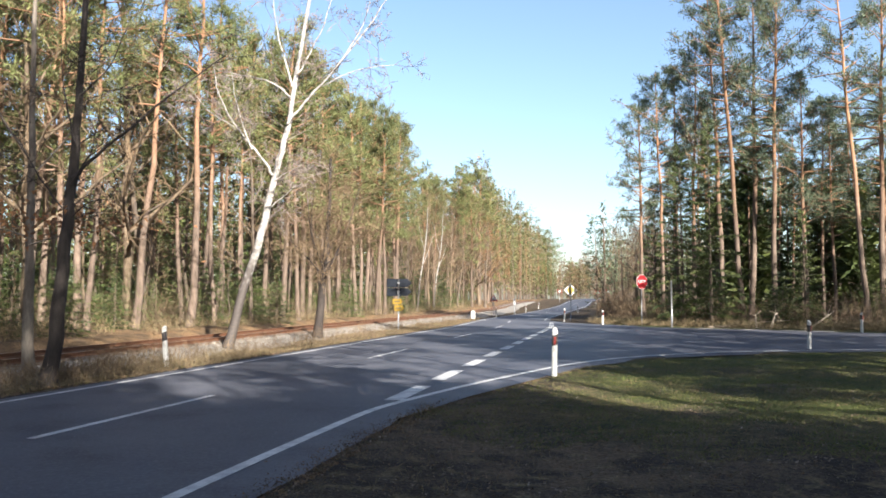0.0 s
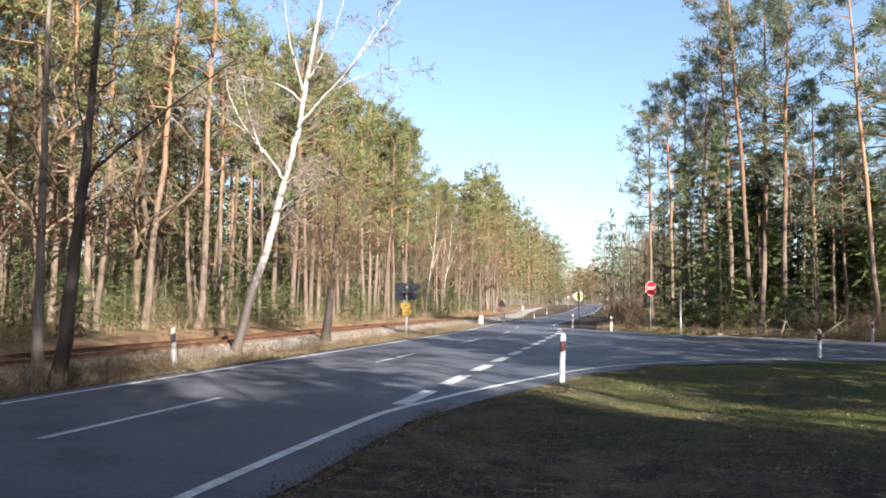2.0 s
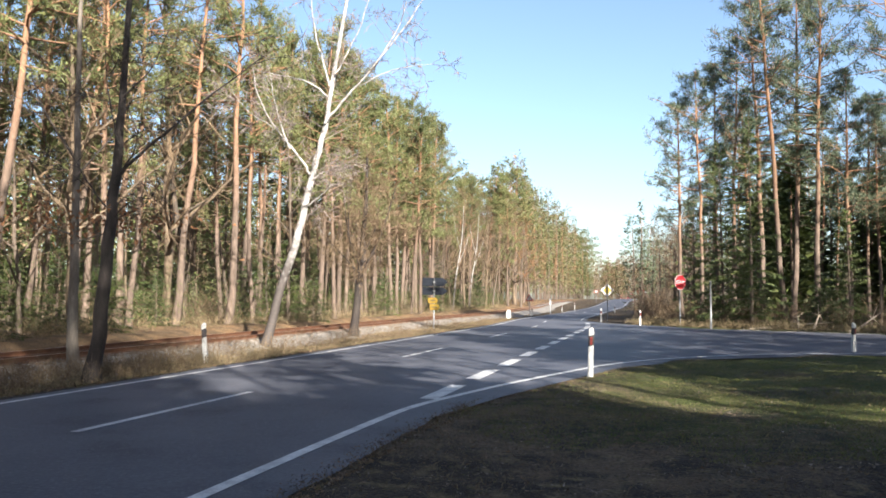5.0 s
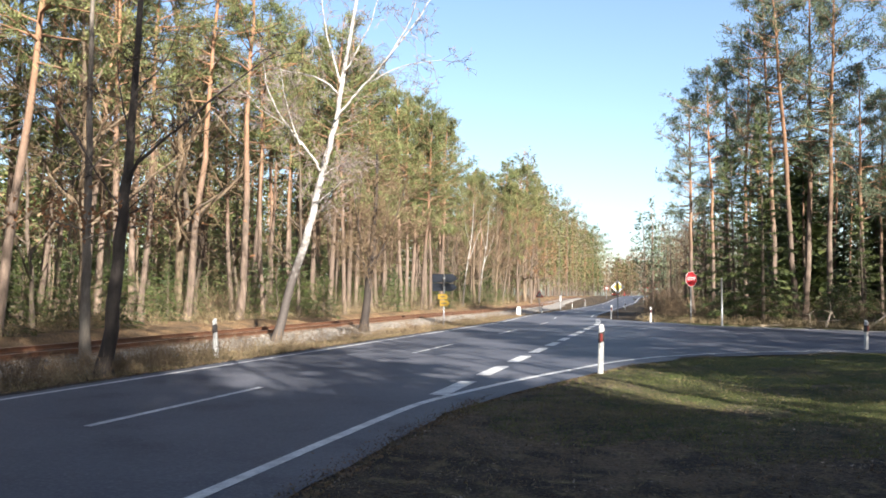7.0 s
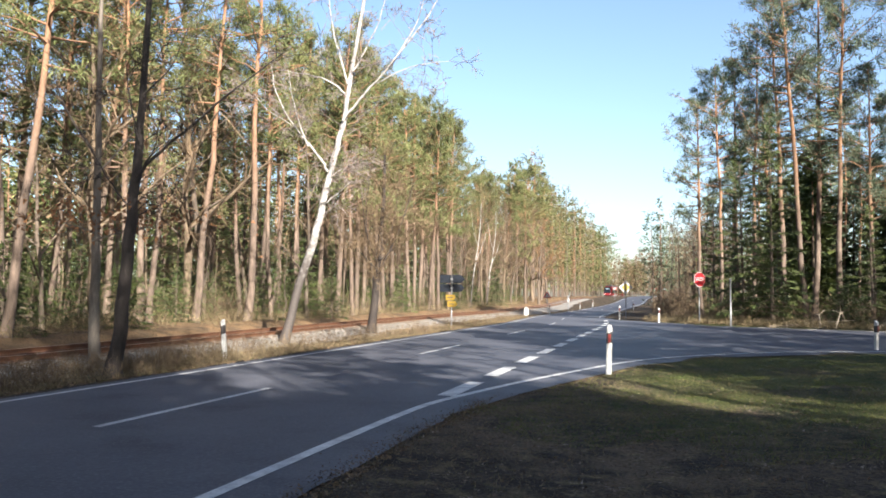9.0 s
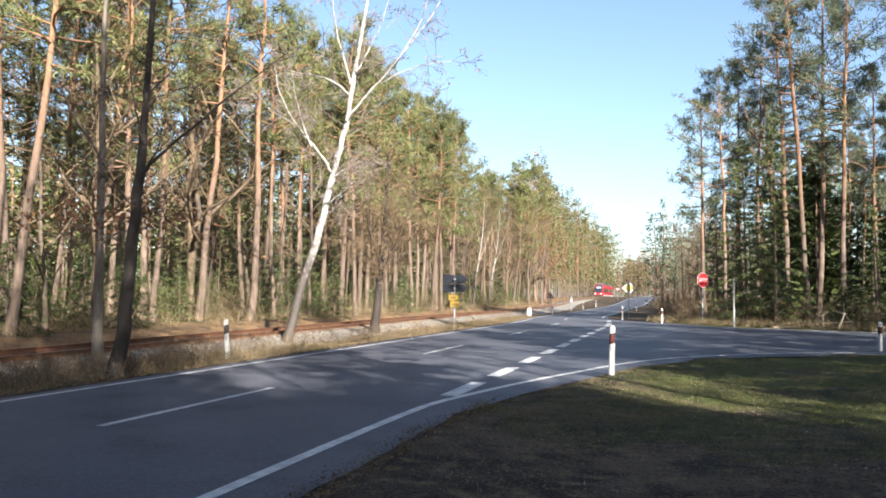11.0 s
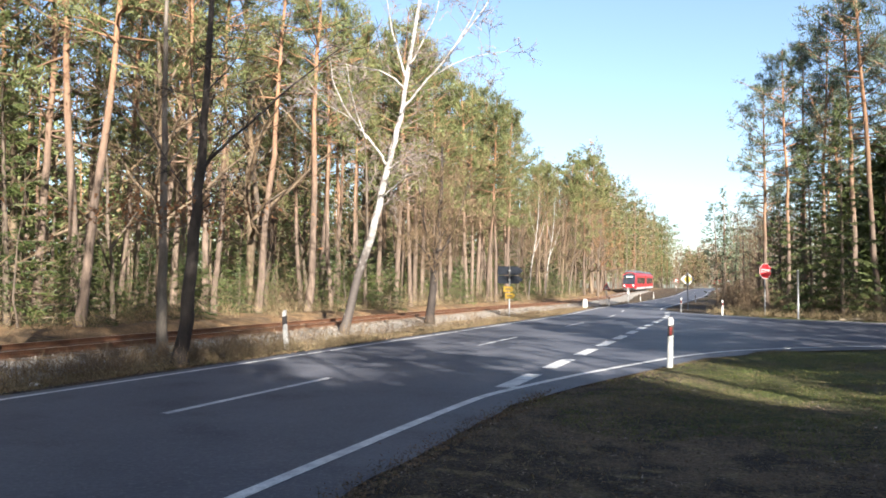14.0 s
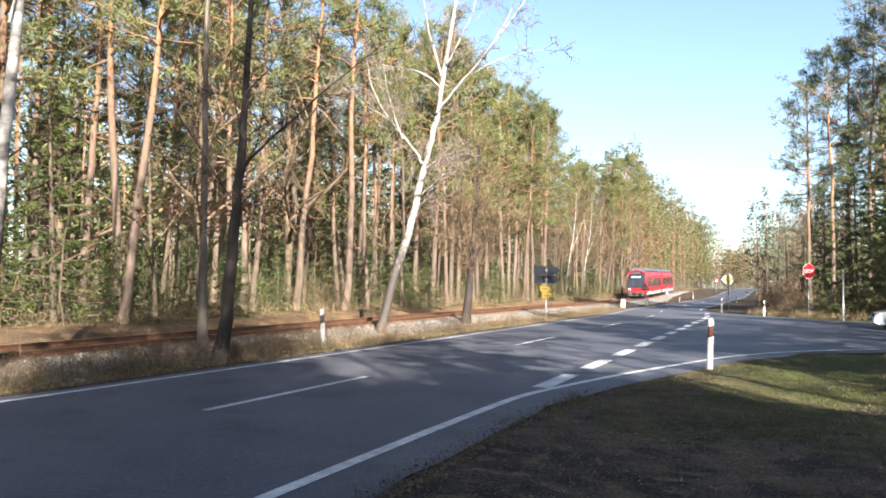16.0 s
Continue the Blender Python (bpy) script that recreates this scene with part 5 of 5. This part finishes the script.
def grass_field(name, label, n, where, seed, material, tall, width, upright):
    rng = np.random.default_rng(seed)
    x, y = where(rng, n)
    n = len(x)
    s = Soup()
    s.blades(np.column_stack([x, y, np.maximum(ground_z(x, y) - 0.005, np.where((x < 3.8) & (x > -3.4), 0.012 + road_z(y), -9.0))]), unit(rng.normal(0, 1, (n, 3)) * (1, 1, 0.3) + (0, 0, upright)), rng.uniform(*tall, n), rng.uniform(*width, n), rng)
    ob = new(name, s.mesh(name, material))
    tagged(ob, label, "grass", kind="stuff")


def patches(x, y):
    return np.sin(0.9 * x + 0.5 * y + 1) * np.sin(0.7 * y - 0.4 * x) + 0.6 * np.sin(2.3 * x - 1.1 * y) * np.sin(1.7 * y + 0.8 * x)


def on_right(r, n, near_y=3.0, far_y=29.0, patchy=True):
    y = near_y + (far_y - near_y) * r.random(4 * n) ** 1.3
    x = r.uniform(3.7, 9.5 + 0.42 * y)
    keep = y < np.interp(x, SIDE_NEAR[:, 0], SIDE_NEAR[:, 1]) - 0.25
    if patchy:
        keep &= patches(x, y) > 0.9 - 1.5 * smooth_step(6.5, 12, y) - 0.5 * smooth_step(5, 8, x)
    return x[keep][:n], y[keep][:n]


def on_left(r, n):
    y = 2 + 68 * r.random(n) ** 1.4
    a, b = track_x(y) + 2.2, -3.55
    return a + (b - a) * r.random(n) ** 1.2, y


def along_edge(r, n):
    """Along the asphalt's right edge, where soil and leaves creep over it."""
    y = r.uniform(2, 26, n)
    x = np.interp(y, SIDE_NEAR[:, 1], SIDE_NEAR[:, 0])
    return x + r.normal(0.06, 0.14, n), y


def one_left(r):
    x, y = on_left(r, 1)
    return float(x[0]) - 0.2, float(y[0])


grass_field("grass", "short patchy green grass on the meadow strip", 80000, on_right, 31, GREEN_GRASS, (0.03, 0.085), (0.005, 0.011), 0.7)
grass_field("dry_grass", "sparse dry grass blades on the meadow strip", 9000, lambda r, n: on_right(r, n, 3, 24, False), 32, DRY_GRASS, (0.03, 0.09), (0.004, 0.008), 0.5)
grass_field("fallen_leaves", "small brown fallen leaves on bare earth", 16000, lambda r, n: on_right(r, n, 3, 22, False), 33, LITTER, (0.02, 0.05), (0.012, 0.035), 0.12)
grass_field("fallen_leaves", "pale dry leaves scattered over the shaded earth", 30000, lambda r, n: on_right(r, n, 2.6, 15, False), 40, PALE_LITTER, (0.016, 0.045), (0.012, 0.034), 0.3)
grass_field("grass", "thin dull grass tufts on the shaded earth", 26000, lambda r, n: on_right(r, n, 2.6, 14, False), 41, DULL_GRASS, (0.03, 0.08), (0.004, 0.009), 0.6)
grass_field("fallen_leaves", "dark leaves and crumbs of soil on the asphalt edge", 9000, along_edge, 38, LITTER, (0.012, 0.035), (0.012, 0.03), 0.04)
grass_field("dry_grass", "thin dry grass fringe along the asphalt edge", 2600, along_edge, 39, DULL_GRASS, (0.03, 0.07), (0.004, 0.009), 0.9)
grass_field("dry_grass", "dry brown grass and weeds between road and railway", 30000, on_left, 34, DRY_GRASS, (0.05, 0.24), (0.005, 0.014), 1.0)
grass_field("fallen_leaves", "brown leaves on the verge by the railway", 18000, on_left, 35, LITTER, (0.04, 0.10), (0.03, 0.07), 0.15)
grass_field("grass", "thin green grass on the railway verge", 14000, on_left, 36, GREEN_GRASS, (0.03, 0.09), (0.006, 0.012), 0.8)
thicket("brambles", "low dry brambles in front of the gravel bed", 5200, lambda r: (r.uniform(-5.9, -4.2), r.uniform(4.5, 15.5)), 42, TWIG, (0.12, 0.42), (0.006, 0.016), 0.5, 1.0, 0.28)
thicket("dry_grass", "tall pale dry grass on the verge by the road", 6000, lambda r: (r.uniform(-5.8, -3.9), r.uniform(4.5, 22)), 43, DRY_GRASS, (0.12, 0.36), (0.006, 0.013), 0.28, 1.3, 0.22)
thicket("weeds", "dry weed stalks standing along the railway verge", 5200, one_left, 37, TWIG, (0.25, 0.7), (0.006, 0.014), 0.55, 1.6, 0.3)


# ---- the railcar ----
def build_train():
    t = thing("railcar", "red regional diesel railcar with dark windows and grey roof", "train")
    L, HW = 20.3, 1.36
    side = [(-HW, 0.55), (-HW, 1.2), (-HW, 3.05), (-HW + 0.12, 3.42), (-HW + 0.45, 3.72), (-0.5, 3.85), (0.5, 3.85), (HW - 0.45, 3.72), (HW - 0.12, 3.42), (HW, 3.05), (HW, 1.2), (HW, 0.55)]

    def shell(y_front, y_back, nose, material, name, label, ring, close=True):
        """A body of that cross-section; at the nose its upper part leans back."""
        bm = bmesh.new()
        stations = []
        ys = [(y_front, 0.0), (y_front + 0.12, 0.35), (y_front + 0.5, 0.8), (y_front + 1.3, 1.0)] if nose else [(y_front, 1.0)]
        ys += [(y_back, 1.0)]
        for y, k in ys:
            row = []
            for a, z in ring:
                back = 0.0
                if nose and y < y_front + 1.3:
                    back = max(0, z - 1.45) * 0.42 * (1 - k)
                narrow = 1 - 0.16 * (1 - k) if nose else 1
                low = (1 - 0.10 * (1 - k)) if nose and z > 3.0 else 1
                row.append(bm.verts.new((a * narrow, y + back, z * low)))
            stations.append(row)
        n = len(ring)
        for r0, r1 in zip(stations[:-1], stations[1:]):
            for i in range(n):
                bm.faces.new((r0[i], r0[(i + 1) % n], r1[(i + 1) % n], r1[i]))
        bm.faces.new(stations[0][::-1])
        bm.faces.new(stations[-1])
        bmesh.ops.recalc_face_normals(bm, faces=bm.faces[:])
        return part(name, bm, material, t, label)
    for k, y0 in enumerate((0.0, L + 0.6)):
        first = k == 0
        body = shell(y0, y0 + L, first, TRAIN_RED, "car_body", "red painted car body", side)
        roof = part("roof", prism([(-1.1, 3.75), (1.1, 3.75), (0.85, 4.15), (-0.85, 4.15)], y0 + 2.2, y0 + L - 0.4, 0.05), TRAIN_ROOF, body, "grey roof with equipment")
        part("skirt", bevel_box(-HW - 0.012, HW + 0.012, y0 + 1.6, y0 + L - 0.3, 0.42, 0.86, 0.03, 1), TRAIN_GREY, body, "light grey skirt")
        part("underframe", bevel_box(-1.2, 1.2, y0 + 0.6, y0 + L, 0.22, 0.5, 0.03, 1), UNDER, body)
        for sgn in (-1, 1):
            y = y0 + 2.4
            i = 0
            while y < y0 + L - 1.8:
                if i in (3, 8):
                    door = part("door", bevel_box(sgn * (HW + 0.008) - 0.02, sgn * (HW + 0.008) + 0.02, y, y + 1.3, 0.62, 2.9, 0.01, 1), TRAIN_RED, body, "red double door")
                    for q in (0.1, 0.72):
                        part("door_window", bevel_box(sgn * (HW + 0.02) - 0.02, sgn * (HW + 0.02) + 0.02, y + q, y + q + 0.48, 1.3, 2.7, 0.01, 1), DARK_GLASS, door)
                    y += 1.55
                else:
                    part("window", bevel_box(sgn * (HW + 0.004) - 0.02, sgn * (HW + 0.004) + 0.02, y, y + 1.42, 1.55, 2.75, 0.02, 1), DARK_GLASS, body, "dark side window")
                    y += 1.5
                i += 1
        for by in (3.2, L - 1.0):
            bogie = part("bogie", bevel_box(-1.05, 1.05, y0 + by - 1.3, y0 + by + 1.3, 0.28, 0.6, 0.04, 1), UNDER, t, "dark bogie frame")
            for wy in (-0.95, 0.95):
                for sgn in (-1, 1):
                    s = Soup()
                    s.tube([(sgn * 0.68, y0 + by + wy, 0.40), (sgn * 0.75, y0 + by + wy, 0.40), (sgn * 0.82, y0 + by + wy, 0.40)], [0.40, 0.40, 0.38], 20, cap=True)
                    part("wheel", s, UNDER, bogie)
    part("gangway", bevel_box(-1.0, 1.0, L - 0.05, L + 0.65, 0.6, 3.4, 0.05, 1), UNDER, t, "dark folding gangway")
    # the front: a dark band that follows the leaning nose
    lean = math.degrees(math.atan(0.42))

    def on_nose(bm):
        bmesh.ops.transform(bm, matrix=pose(0, -0.015, 1.45, -lean, 0, 0), verts=bm.verts[:])
        return bm
    mask = part("windscreen", on_nose(bevel_box(-1.16, 1.16, -0.03, 0.04, 0.0, 2.02, 0.06, 2)), DARK_GLASS, t, "large dark windscreen")
    part("display", on_nose(bevel_box(-0.6, 0.6, -0.045, -0.032, 1.45, 1.62, 0.01, 1)), DISPLAY, mask, "lit destination display")
    part("wiper", on_nose(bevel_box(-0.5, -0.46, -0.05, -0.035, 0.15, 0.9, 0.004, 1)), UNDER, mask)
    part("front_roof", prism([(-1.12, 3.35), (1.12, 3.35), (0.8, 3.98), (-0.8, 3.98)], 0.85, 2.4, 0.06), TRAIN_ROOF, t, "grey front roof hood")
    for sgn in (-1, 1):
        lamp = part("headlight", bevel_box(sgn * 0.86 - 0.12, sgn * 0.86 + 0.12, -0.03, 0.05, 1.12, 1.25, 0.02, 1), LAMP, t, "lit white headlight")
        part("tail_lamp", bevel_box(sgn * 0.62 - 0.06, sgn * 0.62 + 0.06, -0.025, 0.05, 1.12, 1.26, 0.02, 1), REFLECTOR_RED, lamp)
        s = Soup()
        s.tube([(sgn * 0.87, 0.05, 0.72), (sgn * 0.87, -0.3, 0.72), (sgn * 0.87, -0.42, 0.72), (sgn * 0.87, -0.46, 0.72)], [0.09, 0.09, 0.2, 0.2], 14, cap=True)
        part("buffer", s, UNDER, t, "round buffer")
    part("front_skirt", prism([(-1.1, 0.25), (1.1, 0.25), (1.13, 0.75), (-1.13, 0.75)], -0.06, 0.6, 0.03), UNDER, t, "dark front apron")
    part("coupler", bevel_box(-0.15, 0.15, -0.5, 0.1, 0.62, 0.85, 0.03, 1), UNDER, t)
    return t


# ---- the car that comes up the side road ----
def build_car():
    t = thing("car", "white compact car coming up the side road", "car")
    prof = [(0.0, 0.32), (0.02, 0.55), (0.10, 0.68), (0.55, 0.80), (1.05, 0.90), (1.75, 1.38), (2.3, 1.47), (3.3, 1.43), (3.9, 1.12), (4.12, 0.95), (4.18, 0.5), (4.1, 0.28), (0.2, 0.22)]
    bm = bmesh.new()
    rows = []
    for y, k in ((-0.86, 0.0), (-0.80, 0.4), (-0.66, 0.8), (0.66, 0.8), (0.80, 0.4), (0.86, 0.0)):
        row = []
        for a, z in prof:
            tuck = 0.16 * max(0, z - 0.9) / 0.55
            yy = y * (1 - tuck)
            inset = 0.05 * (1 - k / 0.8)
            row.append(bm.verts.new((a + (inset if a < 2 else -inset), yy, z - (0.05 * (1 - k / 0.8) if z > 1.2 else 0))))
        rows.append(row)
    n = len(prof)
    for r0, r1 in zip(rows[:-1], rows[1:]):
        for i in range(n):
            bm.faces.new((r0[i], r0[(i + 1) % n], r1[(i + 1) % n], r1[i]))
    bm.faces.new(rows[0][::-1])
    bm.faces.new(rows[-1])
    bmesh.ops.recalc_face_normals(bm, faces=bm.faces[:])
    body = part("body", bm, CAR_WHITE, t, "white painted body", smooth=False)
    bm = bevel_box(-0.6, 0.6, -0.012, 0.012, 0.0, 0.74, 0.01, 1)
    bmesh.ops.transform(bm, matrix=Matrix.Translation((1.08, 0, 0.94)) @ pose(0, 0, 0, 0, 0, 90) @ pose(0, 0, 0, -55.5, 0, 0), verts=bm.verts[:])
    part("windscreen", bm, DARK_GLASS, t, "dark sloping windscreen")
    for sgn in (-1, 1):
        for a, b in ((1.55, 2.35), (2.42, 3.3)):
            part("side_window", prism([(a - 0.25 if a < 2 else a, 0.98), (b, 0.98), (b, 1.32), (a + 0.1, 1.32)], sgn * 0.795 - 0.02, sgn * 0.795 + 0.02, 0.005), DARK_GLASS, t)
        part("headlight", bevel_box(-0.015, 0.22, sgn * 0.62 - 0.17, sgn * 0.62 + 0.17, 0.56, 0.70, 0.03, 2), DARK_GLASS, t, "clear headlight in the car's nose")
        part("mirror", bevel_box(1.40, 1.52, sgn * 0.92 - 0.09, sgn * 0.92 + 0.09, 0.98, 1.12, 0.03, 2), CAR_WHITE, t)
        for wx in (0.78, 3.35):
            s = Soup()
            s.tube([(wx, sgn * 0.70, 0.31), (wx, sgn * 0.78, 0.31), (wx, sgn * 0.87, 0.31)], [0.31, 0.315, 0.29], 24, cap=True)
            wheel = part("wheel", s, TYRE, t, "black tyre")
            s = Soup()
            s.tube([(wx, sgn * 0.862, 0.31), (wx, sgn * 0.885, 0.31)], [0.20, 0.17], 18, cap=True)
            part("rim", s, RIM, wheel, "grey alloy rim")
    part("grille", bevel_box(-0.02, 0.06, -0.42, 0.42, 0.36, 0.50, 0.02, 1), UNDER, t, "dark lower grille")
    part("plate", bevel_box(-0.03, 0.0, -0.26, 0.26, 0.44, 0.54, 0.005, 1), SIGN_WHITE, t, "plain pale plate")
    return t


TRAIN = build_train()
CAR = build_car()
build_sleepers(RAILWAY)


def train_pose(y):
    a, b = float(track_x(y)), float(track_x(y + 41))
    za, zb = float(rail_z(y)) + 0.293, float(rail_z(y + 41)) + 0.293
    return pose(a, y, za, math.degrees(math.atan2(zb - za, 41)), 0, -math.degrees(math.atan2(b - a, 41)))


def motions():
    walk(TRAIN, [(t, train_pose(108.0 + 23.0 * (16 - t))) for t in range(17)])
    walk(CAR, [(t, pose(10.45 + 5.0 * (16 - t), 38.9, 0.012)) for t in (0, 8, 16)])


motions()
